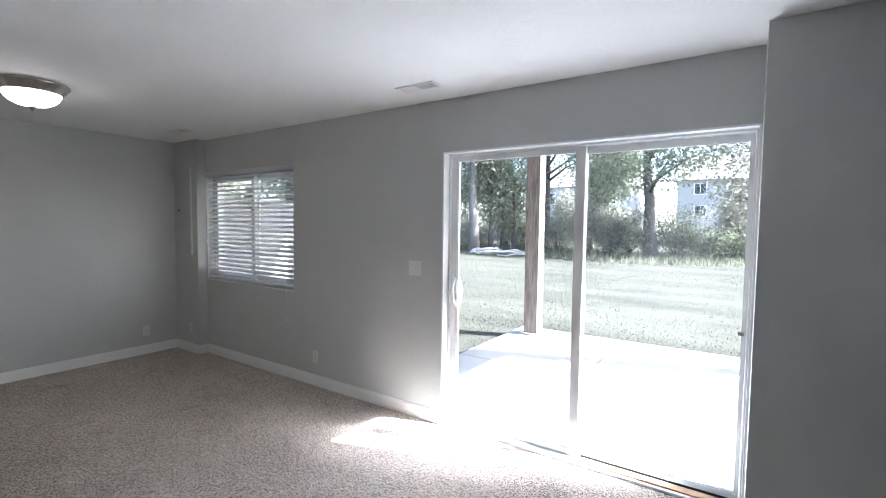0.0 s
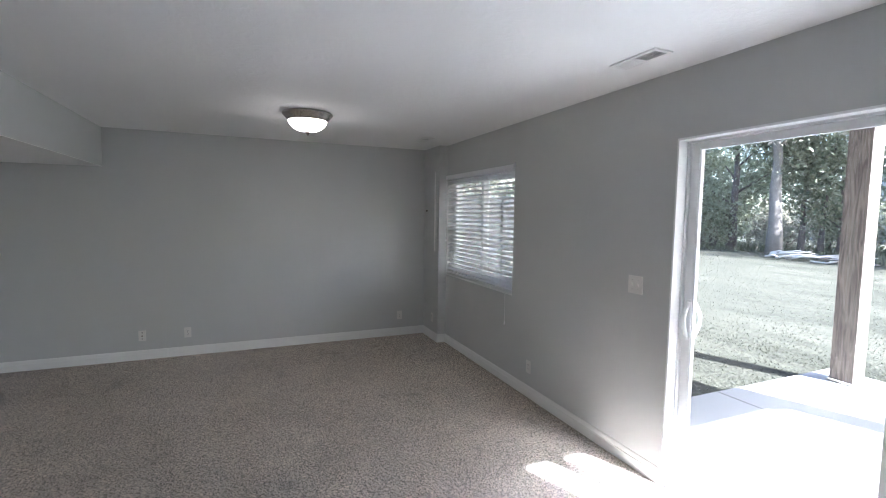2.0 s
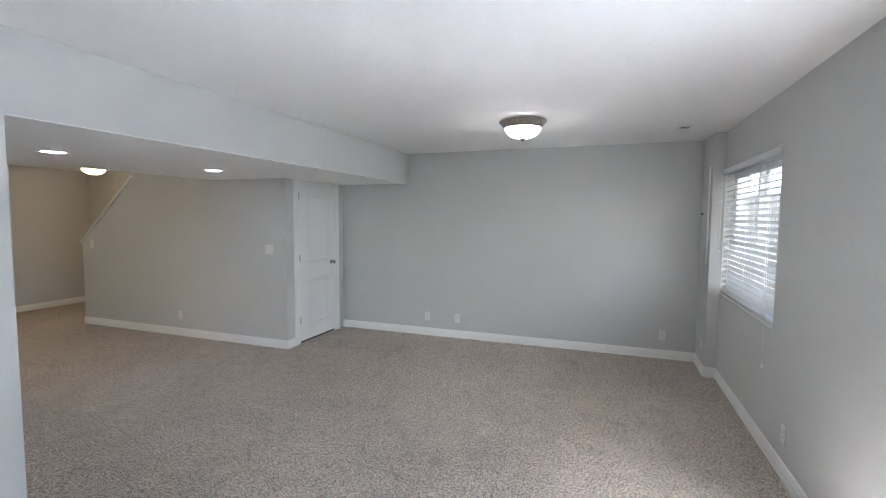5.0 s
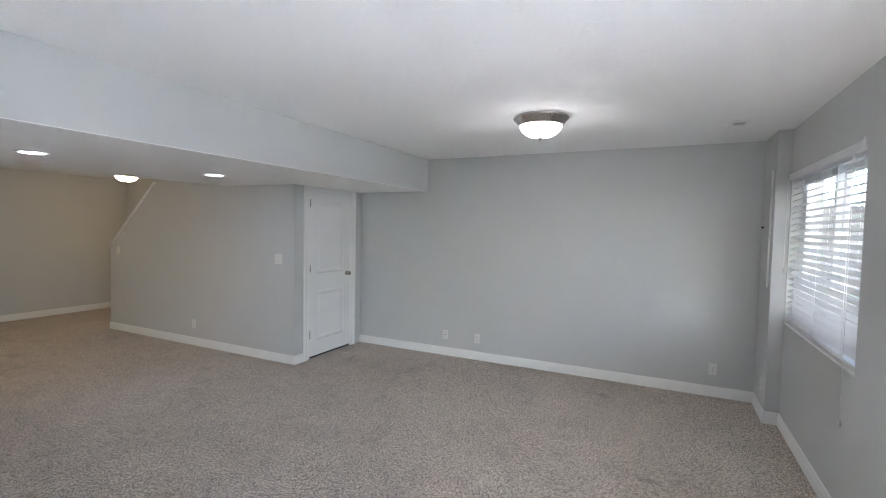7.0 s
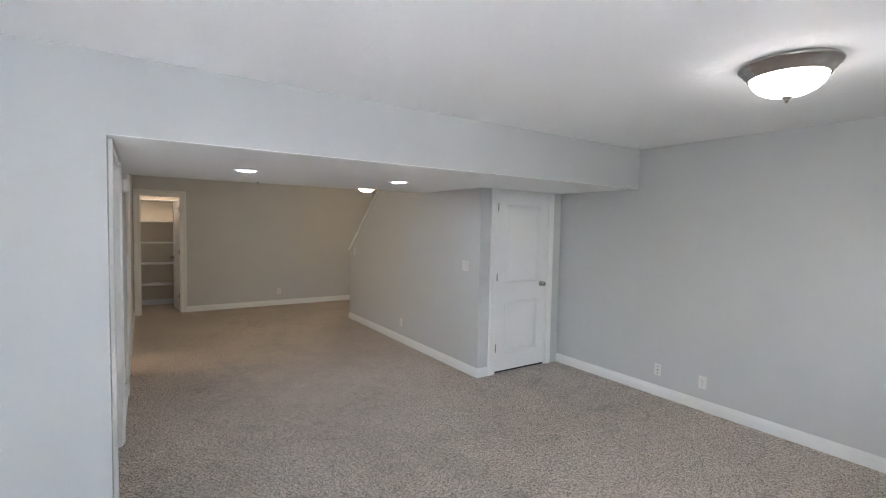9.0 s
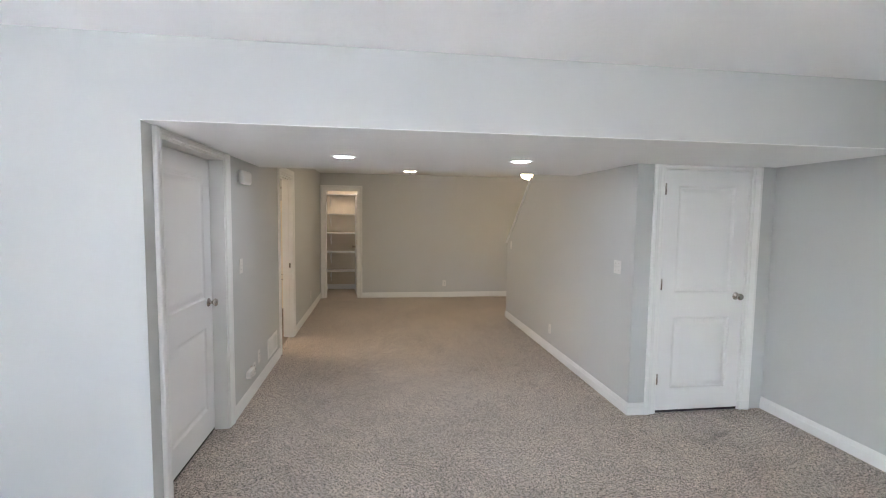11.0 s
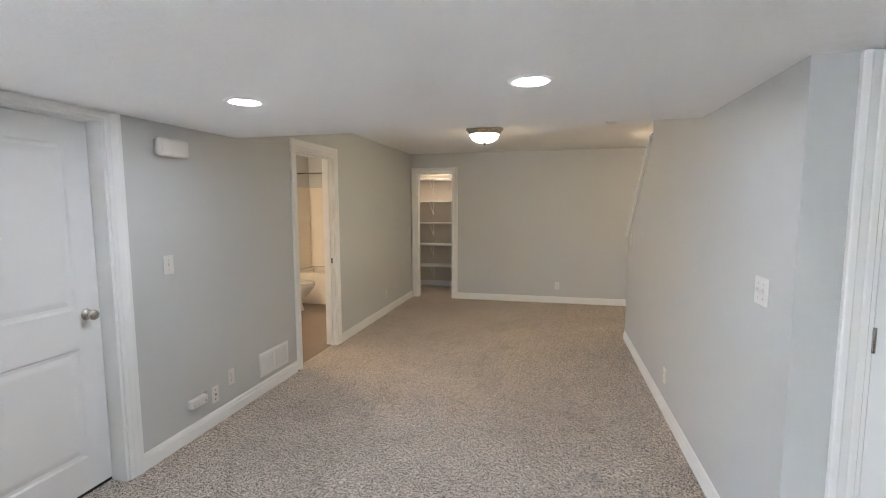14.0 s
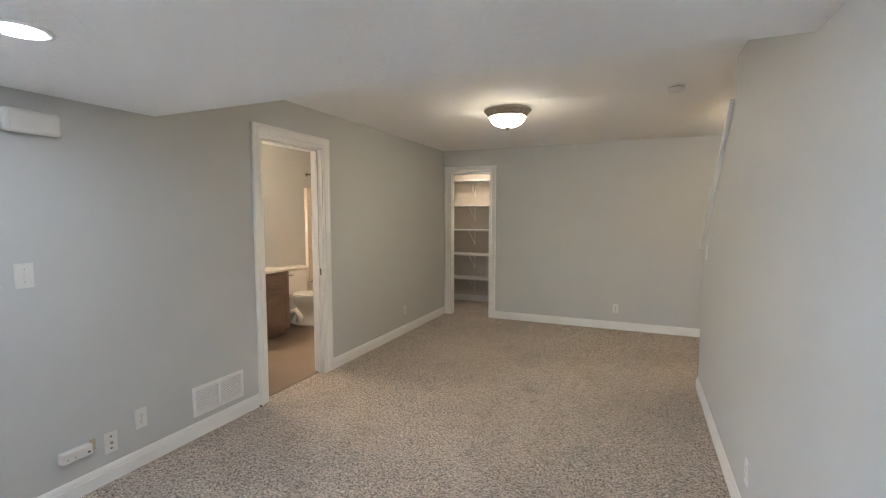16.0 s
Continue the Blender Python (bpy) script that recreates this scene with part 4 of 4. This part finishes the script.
# ============ outside ============
def grass_material():
    mat = bpy.data.materials.new("lawn")
    nt, b = nodes_of(mat)
    geo = nt.nodes.new("ShaderNodeNewGeometry")
    a = nt.nodes.new("ShaderNodeTexNoise")
    a.inputs["Scale"].default_value = 0.35
    a.inputs["Detail"].default_value = 7
    a.inputs["Roughness"].default_value = 0.65
    mp = nt.nodes.new("ShaderNodeMapping")
    mp.inputs["Scale"].default_value = (0.5, 2.2, 1)
    link(nt, geo.outputs["Position"], mp.inputs["Vector"])
    link(nt, mp.outputs["Vector"], a.inputs["Vector"])
    r = nt.nodes.new("ShaderNodeValToRGB")
    e = r.color_ramp.elements
    e[0].position, e[0].color = 0.32, (0.041, 0.042, 0.031, 1)
    e[1].position, e[1].color = 0.70, (0.090, 0.088, 0.067, 1)
    link(nt, a.outputs["Fac"], r.inputs["Fac"])
    f = nt.nodes.new("ShaderNodeTexNoise")
    f.inputs["Scale"].default_value = 26
    f.inputs["Detail"].default_value = 4
    link(nt, geo.outputs["Position"], f.inputs["Vector"])
    mr = nt.nodes.new("ShaderNodeMapRange")
    mr.inputs["From Min"].default_value = 0.3
    mr.inputs["From Max"].default_value = 0.7
    mr.inputs["To Min"].default_value = 0.55
    mr.inputs["To Max"].default_value = 1.3
    link(nt, f.outputs["Fac"], mr.inputs["Value"])
    m = nt.nodes.new("ShaderNodeMix")
    m.data_type = "RGBA"
    m.blend_type = "MULTIPLY"
    m.inputs["Factor"].default_value = 1
    link(nt, r.outputs["Color"], m.inputs[6])
    link(nt, mr.outputs["Result"], m.inputs[7])
    link(nt, m.outputs[2], b.inputs["Base Color"])
    b.inputs["Roughness"].default_value = 0.95
    b.inputs["Specular IOR Level"].default_value = 0.08
    bp = nt.nodes.new("ShaderNodeBump")
    bp.inputs["Strength"].default_value = 0.8
    bp.inputs["Distance"].default_value = 0.05
    link(nt, f.outputs["Fac"], bp.inputs["Height"])
    link(nt, bp.outputs["Normal"], b.inputs["Normal"])
    return mat


def leaf_material(name, dark, light):
    mat = bpy.data.materials.new(name)
    nt, b = nodes_of(mat)
    geo = nt.nodes.new("ShaderNodeNewGeometry")
    mix = nt.nodes.new("ShaderNodeMix")
    mix.data_type = "RGBA"
    mix.inputs[6].default_value = (*dark, 1)
    mix.inputs[7].default_value = (*light, 1)
    link(nt, geo.outputs["Random Per Island"], mix.inputs["Factor"])
    link(nt, mix.outputs[2], b.inputs["Base Color"])
    b.inputs["Roughness"].default_value = 0.6
    b.inputs["Specular IOR Level"].default_value = 0.3
    tr = nt.nodes.new("ShaderNodeBsdfTranslucent")
    link(nt, mix.outputs[2], tr.inputs["Color"])
    ms = nt.nodes.new("ShaderNodeMixShader")
    ms.inputs["Fac"].default_value = 0.6
    out = nt.nodes["Material Output"]
    link(nt, b.outputs[0], ms.inputs[1])
    link(nt, tr.outputs[0], ms.inputs[2])
    link(nt, ms.outputs[0], out.inputs["Surface"])
    return mat


M_GRASS = grass_material()
M_BLADE = leaf_material("grass_blade", (0.047, 0.050, 0.036), (0.095, 0.096, 0.071))
M_LEAF = [leaf_material("leaf_green", (0.18, 0.20, 0.135), (0.38, 0.39, 0.28)), leaf_material("leaf_pale", (0.24, 0.23, 0.18), (0.42, 0.40, 0.32)),
          leaf_material("leaf_dark", (0.13, 0.15, 0.10), (0.28, 0.29, 0.20))]
M_BARK = paint("bark", (0.11, 0.092, 0.08), 0.9, 0.35, 8.0, 0.08, 30)
M_BARKPALE = paint("bark_pale", (0.15, 0.135, 0.12), 0.9, 0.35, 6.0, 0.08, 30, 0.1)
M_SIDING = paint("siding", (0.50, 0.47, 0.43), 0.7, 0.06, 0.6, 0.0)
M_ROOF = paint("roof_shingle", (0.22, 0.20, 0.18), 0.9, 0.2, 2.0, 0.0)
M_PANE = paint("far_window_glass", (0.06, 0.07, 0.08), 0.1, 0.2, 0.7, 0.0)


def wood_material(name, dark, light):
    mat = bpy.data.materials.new(name)
    nt, b = nodes_of(mat)
    geo = nt.nodes.new("ShaderNodeNewGeometry")
    mp = nt.nodes.new("ShaderNodeMapping")
    mp.inputs["Scale"].default_value = (16, 16, 1.4)
    link(nt, geo.outputs["Position"], mp.inputs["Vector"])
    w = nt.nodes.new("ShaderNodeTexNoise")
    w.inputs["Scale"].default_value = 1.6
    w.inputs["Detail"].default_value = 6
    w.inputs["Distortion"].default_value = 1.5
    link(nt, mp.outputs["Vector"], w.inputs["Vector"])
    r = nt.nodes.new("ShaderNodeValToRGB")
    r.color_ramp.elements[0].position, r.color_ramp.elements[0].color = 0.38, (*dark, 1)
    r.color_ramp.elements[1].position, r.color_ramp.elements[1].color = 0.66, (*light, 1)
    link(nt, w.outputs["Fac"], r.inputs["Fac"])
    link(nt, r.outputs["Color"], b.inputs["Base Color"])
    b.inputs["Roughness"].default_value = 0.8
    bp = nt.nodes.new("ShaderNodeBump")
    bp.inputs["Strength"].default_value = 0.4
    bp.inputs["Distance"].default_value = 0.01
    link(nt, w.outputs["Fac"], bp.inputs["Height"])
    link(nt, bp.outputs["Normal"], b.inputs["Normal"])
    return mat


M_POST = wood_material("weathered_post", (0.10, 0.082, 0.068), (0.24, 0.20, 0.17))
GZ = -0.14
M_DARKJOINT = paint("joint_dirt", (0.16, 0.15, 0.14), 0.9, 0.2, 5.0, 0.0)
bm = bmesh.new()
nx, ny = 60, 50
grid = []
for j in range(ny + 1):
    row = []
    for i in range(nx + 1):
        x = -150 + 300 * i / nx
        y = NOUT - 0.02 + 200 * (j / ny) ** 2
        z = GZ + (0.05 * noise.noise((x * 0.13, y * 0.13, 0)) * min(1, max(0, (y - 9) / 8)))
        row.append(bm.verts.new((x, y, z)))
    grid.append(row)
for j in range(ny):
    for i in range(nx):
        bm.faces.new((grid[j][i], grid[j][i + 1], grid[j + 1][i + 1], grid[j + 1][i]))
structure("ground", bm, M_GRASS, "sunlit mown lawn reaching the trees", "lawn")
PX0, PY1 = -2.43, 7.15
structure("pavement", bbox(PX0, 2.4, NOUT, PY1, GZ - 0.05, -0.085, 0.008), M_CONCRETE, "pale sunlit concrete patio slab", "patio")
structure("pavement_joint", boxes((PX0 + 0.02, 2.38, 5.20, 5.212, -0.0855, -0.0835), (-0.9, -0.888, NOUT + 0.02, PY1 - 0.02, -0.0855, -0.0835)), M_DARKJOINT, "dark control joints in the patio slab", "patio")
structure("wall_outer", boxes((-14, WX - T, NY, NOUT, -0.2, 6), (EX + T, 14, NY, NOUT, -0.2, 6), (WX - T, EX + T, NOUT - 0.1, NOUT, 2.62, 6)), M_SIDING, "plain sided outer house wall", "wall")

# deck over the patio; its unseen west run is added to shade the fence
dk = thing("deck", pose(0, 0, -0.085), "weathered timber deck carried on posts over the patio", "deck")
for px, py in ((-5.60, 6.76), (-2.10, 6.76), (1.30, 6.74)):
    p = part("post", bbox(px - 0.105, px + 0.105, py - 0.105, py + 0.105, 0.02, 2.92, 0.006), M_POST, dk, "weathered square timber post")
    part("post_base", bbox(px - 0.12, px + 0.12, py - 0.12, py + 0.12, 0.0, 0.035, 0.004), M_NICKEL, p, "galvanised post base")
part("beam", bbox(-7.20, 1.89, 6.68, 6.83, 2.93, 3.16, 0.006), M_POST, dk)
bm = bmesh.new()
box(bm, -7.20, 1.89, NOUT + 0.002, NOUT + 0.04, 2.93, 3.16)
for i in range(21):
    x = -7.15 + i * 0.4500
    box(bm, x, x + 0.04, NOUT + 0.042, 6.67, 2.98, 3.16)
part("joists", bm, M_POST, dk)
db = boxes((-7.20, 1.89, NOUT + 0.002, NOUT + 0.142, 3.165, 3.20))
me = bpy.data.meshes.new("deck_board")
db.to_mesh(me)
db.free()
me.materials.append(M_POST)
for i in range(24):
    o = new("deck_board", me)
    o.parent = dk
    o.location = (0, i * 0.1425, 0)

# pale vinyl privacy fence
M_FENCE = paint("fence_vinyl", (0.30, 0.30, 0.31), 0.5, 0.04, 3.0, 0.0)
fe = thing("fence", pose(-7.0, 3.5, GZ), "pale grey vinyl privacy fence between the gardens", "fence")
for i in range(4):
    y = 0.1 + i * 1.85
    ps = part("post", bbox(-0.065, 0.065, y - 0.065, y + 0.065, 0.0, 2.12, 0.006), M_FENCE, fe)
    part("post_cap", lathe([(0.105, 2.12), (0.105, 2.14), (0.0, 2.20)], 4), M_FENCE, ps)
    if i < 3:
        part("rail", bbox(-0.02, 0.02, y + 0.066, y + 1.784, 2.0, 2.10, 0.004), M_FENCE, fe)
        part("rail", bbox(-0.02, 0.02, y + 0.066, y + 1.784, 0.08, 0.20, 0.004), M_FENCE, fe)
        for k in range(11):
            y0 = y + 0.066 + k * 0.1562
            part("board", boxes((-0.012, 0.012, y0 + 0.002, y0 + 0.1542, 0.20, 2.0)), M_FENCE, fe)


# ---- trees ----
def leaves(centres, spread, count, size, seed):
    """A cloud of small leaf clumps round the centres, as points and quads."""
    rng = np.random.default_rng(seed)
    c = np.array(centres)
    pick = c[rng.integers(0, len(c), count)]
    p = pick + rng.normal(0, 1, (count, 3)) * np.array(spread)
    a = rng.normal(0, 1, (count, 3))
    a /= np.linalg.norm(a, axis=1)[:, None]
    b = np.cross(a, rng.normal(0, 1, (count, 3)))
    b /= np.linalg.norm(b, axis=1)[:, None]
    s = (size * rng.uniform(0.5, 1.4, count))[:, None]
    q = np.stack([p - a * s, p - b * s * 0.55, p + a * s, p + b * s * 0.55], 1).reshape(-1, 3)
    me = bpy.data.meshes.new("crown")
    me.from_pydata(q.tolist(), [], np.arange(count * 4).reshape(-1, 4).tolist())
    return me


def tree(x, y, h, r, crown, mat, bark, label, seed, low=0.35, count=3000, size=0.13, spread=0.55, lean=0.0):
    rng = random.Random(seed)
    e = thing("tree", pose(x, y, GZ - 0.05), label, "tree", "trees behind the lawn")
    bm = bmesh.new()
    trunk = [(lean * h * (k / 6) ** 1.3 + rng.uniform(-0.06, 0.06) * k * 0.4, rng.uniform(-0.05, 0.05) * k * 0.4, h * 0.86 * k / 6) for k in range(7)]
    tube(trunk, [r * 1.25] + [r * (1 - 0.13 * k) for k in range(1, 7)], 9, bm)
    tips = []
    for i in range(11):
        f = low + (0.95 - low) * i / 10
        k = min(5, int(f * 6))
        base = Vector(trunk[k]).lerp(Vector(trunk[k + 1]), f * 6 - k if f * 6 - k < 1 else 1)
        ang = rng.uniform(0, 6.28)
        ln = crown * rng.uniform(0.55, 1.05) * (1.15 - 0.55 * abs(f - 0.6))
        mid = base + Vector((math.cos(ang) * ln * 0.5, math.sin(ang) * ln * 0.5, ln * 0.35))
        tip = base + Vector((math.cos(ang) * ln, math.sin(ang) * ln, ln * 0.55))
        tube([base, mid, tip], [r * 0.36 * (1.2 - f), r * 0.22 * (1.2 - f), r * 0.06], 6, bm)
        tips += [tuple(mid), tuple(tip), tuple(tip + Vector((rng.uniform(-.7, .7), rng.uniform(-.7, .7), rng.uniform(-.6, .7)))),
                 tuple(mid.lerp(tip, 0.5) + Vector((rng.uniform(-.6, .6), rng.uniform(-.6, .6), rng.uniform(-.4, .6))))]
    part("trunk", bm, bark, e)
    me = leaves(tips, (spread, spread, spread * 0.8), count, size, seed)
    me.materials.append(mat)
    o = new("crown", me)
    o.parent = e
    return e


def shrub(x, y, w, h, mat, label, seed, count=1600, size=0.10):
    rng = random.Random(seed)
    e = thing("shrub", pose(x, y, GZ - 0.03), label, "shrub", "shrubs along the lawn edge")
    bm = bmesh.new()
    tips = []
    for i in range(12):
        ang = rng.uniform(0, 6.28)
        rr = w * rng.uniform(0.2, 0.9)
        top = Vector((math.cos(ang) * rr, math.sin(ang) * rr * 0.6, h * rng.uniform(0.45, 1.0)))
        tube([(top.x * 0.15, top.y * 0.15, 0), tuple(top * 0.5 + Vector((0, 0, h * 0.1))), tuple(top)], [0.03, 0.018, 0.006], 5, bm)
        tips += [tuple(top), tuple(top * 0.7), tuple(Vector((top.x, top.y, top.z * 0.45)))]
    part("stems", bm, M_BARK, e)
    me = leaves(tips, (w * 0.2, w * 0.15, h * 0.13), count, size, seed)
    me.materials.append(mat)
    o = new("foliage", me)
    o.parent = e
    return e


BIG = "tall broadleaf tree with pale bark and sparse leaves"
DARK = "slim dark-trunked tree with thin foliage"
for i, (x, y, h, r, cr, m, bk, low, n, sp) in enumerate((
        (-13.4, 24.5, 11, 0.33, 3.2, 1, M_BARKPALE, 0.55, 2600, 0.6), (-13.6, 27.0, 9, 0.15, 2.2, 2, M_BARK, 0.35, 1800, 0.5),
        (-13.1, 27.7, 8, 0.14, 2.0, 0, M_BARK, 0.40, 1500, 0.5), (-12.5, 28.3, 8, 0.17, 2.2, 2, M_BARK, 0.18, 2400, 0.5),
        (-11.2, 30.5, 12, 0.38, 4.2, 0, M_BARK, 0.45, 3600, 0.7), (-4.3, 29.4, 11, 0.40, 4.0, 0, M_BARKPALE, 0.38, 4200, 0.7),
        (-8.2, 31.0, 9, 0.22, 3.2, 0, M_BARK, 0.30, 3600, 0.7), (1.3, 27.5, 10, 0.28, 3.3, 1, M_BARK, 0.28, 3600, 0.6),
        (3.4, 30.0, 11, 0.30, 3.6, 0, M_BARK, 0.30, 3600, 0.7),
        (-16.6, 26.0, 10, 0.24, 3.2, 0, M_BARK, 0.12, 4000, 0.65), (-19.5, 27.5, 11, 0.30, 3.6, 0, M_BARKPALE, 0.14, 4000, 0.7),
        (-23.0, 26.0, 10, 0.25, 3.4, 2, M_BARK, 0.12, 4000, 0.7), (-27.0, 27.0, 11, 0.30, 3.8, 0, M_BARK, 0.12, 4200, 0.7),
        (-31.5, 25.0, 10, 0.28, 3.6, 2, M_BARK, 0.25, 3600, 0.7), (-36.0, 24.0, 11, 0.30, 3.8, 0, M_BARKPALE, 0.25, 3600, 0.7),
        (-42.0, 24.0, 12, 0.32, 4.2, 1, M_BARK, 0.25, 3600, 0.8), (-24.0, 14.5, 8, 0.22, 3.0, 1, M_BARKPALE, 0.30, 3000, 0.6))):
    tree(x, y, h, r, cr, M_LEAF[m], bk, BIG if bk is M_BARKPALE else DARK, 20 + i, low, int(n * (4.2 if x < -16 else 3.0)), 0.105, sp * 1.15, 0.02 * ((i * 7) % 5 - 2))
for i, (x, y, w, h, m, n) in enumerate((
        (-8.0, 28.3, 2.0, 3.3, 1, 2600), (-6.3, 28.8, 1.6, 2.6, 1, 2000), (-5.4, 29.0, 1.2, 2.2, 0, 1500), (-9.8, 29.5, 1.8, 2.4, 1, 1800),
        (-2.9, 30.0, 1.3, 2.6, 2, 1800), (-1.2, 31.0, 2.0, 1.5, 2, 2000), (1.0, 31.0, 2.0, 1.5, 2, 2000), (-15.0, 27.5, 1.8, 1.8, 1, 1500),
        (-17.4, 25.5, 1.8, 2.4, 0, 1800), (-20.5, 25.5, 2.0, 2.6, 0, 1800), (-24.5, 24.5, 2.2, 2.6, 2, 1800), (-28.5, 24.5, 2.2, 2.6, 0, 1800), (3.2, 29.0, 2.0, 1.8, 2, 1600))):
    shrub(x, y, w, h, M_LEAF[m], "loose shrub with pale leaves at the lawn edge" if m == 1 else "dense green shrub at the lawn edge", 70 + i, int(n * 2.2), 0.065)

# tall thicket behind the first row
for i in range(17):
    x = -41 + i * 2.75 + 0.5 * math.sin(i * 2.3)
    if -6.5 < x < -1.0:
        continue
    shrub(x, 33.2 + 0.8 * math.sin(i * 1.7), 2.0, 3.2 + 1.1 * math.sin(i * 3.1), M_LEAF[(1, 0, 1)[i % 3]], "tall grey-green thicket shrub behind the trees", 120 + i, 5200, 0.10)

# pile of bleached dead branches
M_BLEACHED = paint("bleached_wood", (0.46, 0.42, 0.37), 0.9, 0.25, 9.0, 0.04, 40, 0.1)
rng = random.Random(5)
bp_ = thing("brush_pile", pose(-11.1, 22.3, GZ), "low pile of bleached dead branches on the lawn edge", "brush pile")
for k in range(26):
    a = rng.uniform(-0.5, 0.5)
    x0, y0 = rng.uniform(-1.6, 1.2), rng.uniform(-0.5, 0.5)
    ln = rng.uniform(0.7, 1.7)
    z0 = rng.uniform(0.03, 0.25)
    part("branch", tube([(x0, y0, z0), (x0 + ln * 0.5, y0 + a * 0.5, z0 + rng.uniform(-0.02, 0.16)), (x0 + ln, y0 + a, z0 + rng.uniform(-0.02, 0.2))], [0.05, 0.035, 0.012], 5), M_BLEACHED, bp_)


# ---- houses beyond ----
def house(x0, x1, y0, y1, eave, ridge, windows, label, wallm):
    e = thing("house", pose((x0 + x1) / 2, (y0 + y1) / 2, GZ), label, "house")
    w, d_ = (x1 - x0) / 2, (y1 - y0) / 2
    wl_ = part("wall", boxes((-w, w, -d_, d_, 0, eave)), wallm, e)
    bm = bmesh.new()
    o = 0.4
    v = [bm.verts.new(p) for p in ((-w - o, -d_ - o, eave), (w + o, -d_ - o, eave), (w + o, d_ + o, eave), (-w - o, d_ + o, eave), (-w - o, 0, ridge), (w + o, 0, ridge))]
    for f in ((0, 1, 5, 4), (2, 3, 4, 5), (3, 0, 4), (1, 2, 5), (3, 2, 1, 0)):
        bm.faces.new([v[i] for i in f])
    bmesh.ops.recalc_face_normals(bm, faces=bm.faces[:])
    part("roof", bm, M_ROOF, e)
    cx, cy = (x0 + x1) / 2, (y0 + y1) / 2
    for a, b, z0, z1 in windows:
        wn_ = part("window", boxes((a - cx - 0.08, b - cx + 0.08, -d_ - 0.05, -d_ - 0.002, z0 - 0.08, z1 + 0.08)), M_VINYL, e)
        n = 2
        for k in range(n):
            s0 = a - cx + (b - a) * k / n + 0.03
            s1 = a - cx + (b - a) * (k + 1) / n - 0.03
            part("pane", boxes((s0, s1, -d_ - 0.062, -d_ - 0.052, z0, z1)), M_PANE, wn_)
    return e


house(-4.9, 5.0, 46.0, 55.0, 5.75, 8.4, ((-3.55, -2.65, 4.55, 5.40), (-3.50, -2.62, 2.65, 3.48), (-1.2, -0.3, 2.65, 3.48), (1.2, 2.2, 4.55, 5.4), (1.2, 2.2, 2.65, 3.48)), "two-storey pale sided house seen between trees", M_SIDING)
house(-20.0, -9.0, 47.0, 56.0, 5.6, 8.4, ((-14.6, -13.4, 3.9, 5.0), (-11.6, -10.4, 3.9, 5.0), (-17.8, -16.6, 3.9, 5.0), (-14.6, -13.4, 1.2, 2.5)), "grey sided house behind the trees", paint("siding_grey", (0.42, 0.42, 0.41), 0.7, 0.08, 0.6, 0.0))

# grass blades near the patio
rng2 = np.random.default_rng(3)
N = 42000
gy = PY1 + 0.03 + (rng2.random(N) ** 1.6) * 16
gx = rng2.uniform(-1, 1, N) * (5 + gy * 0.75) - 4
side = rng2.random(N) < 0.12
gx[side] = PX0 - 0.03 - rng2.random(side.sum()) * 4.0
gy[side] = rng2.uniform(NOUT + 0.1, PY1 + 0.5, side.sum())
hh = rng2.uniform(0.018, 0.045, N)
ang = rng2.uniform(0, 6.283, N)
ww = 0.006 + 0.0009 * gy
lx, ly = rng2.normal(0, 0.03, N), rng2.normal(0, 0.03, N)
gz = np.full(N, GZ - 0.012)
va_ = np.stack([np.stack([gx - np.cos(ang) * ww, gy - np.sin(ang) * ww, gz], 1), np.stack([gx + np.cos(ang) * ww, gy + np.sin(ang) * ww, gz], 1),
                np.stack([gx + lx, gy + ly, gz + hh], 1)], 1).reshape(-1, 3)
me = bpy.data.meshes.new("grass_blades")
me.from_pydata(va_.tolist(), [], np.arange(N * 3).reshape(-1, 3).tolist())
me.materials.append(M_BLADE)
tagged(new("grass_blades", me), "short green lawn grass blades beyond the patio", "grass", kind="stuff")

# pale weeds along the far lawn edge
M_WEED = leaf_material("weed_green", (0.08, 0.088, 0.055), (0.19, 0.19, 0.13))
N = 16000
wx = rng2.uniform(-45, 8, N)
wy = 23.0 + rng2.random(N) * 8 + 1.6 * np.sin(wx * 0.35)
wh = rng2.uniform(0.10, 0.45, N)
ang = rng2.uniform(0, 6.283, N)
wz = np.full(N, GZ - 0.05)
vw = np.stack([np.stack([wx - np.cos(ang) * 0.03, wy - np.sin(ang) * 0.03, wz], 1), np.stack([wx + np.cos(ang) * 0.03, wy + np.sin(ang) * 0.03, wz], 1),
               np.stack([wx + rng2.normal(0, 0.1, N), wy + rng2.normal(0, 0.1, N), wz + wh], 1)], 1).reshape(-1, 3)
me = bpy.data.meshes.new("weeds")
me.from_pydata(vw.tolist(), [], np.arange(N * 3).reshape(-1, 3).tolist())
me.materials.append(M_WEED)
tagged(new("weeds", me), "pale tall weeds along the far lawn edge", "weeds", kind="stuff")
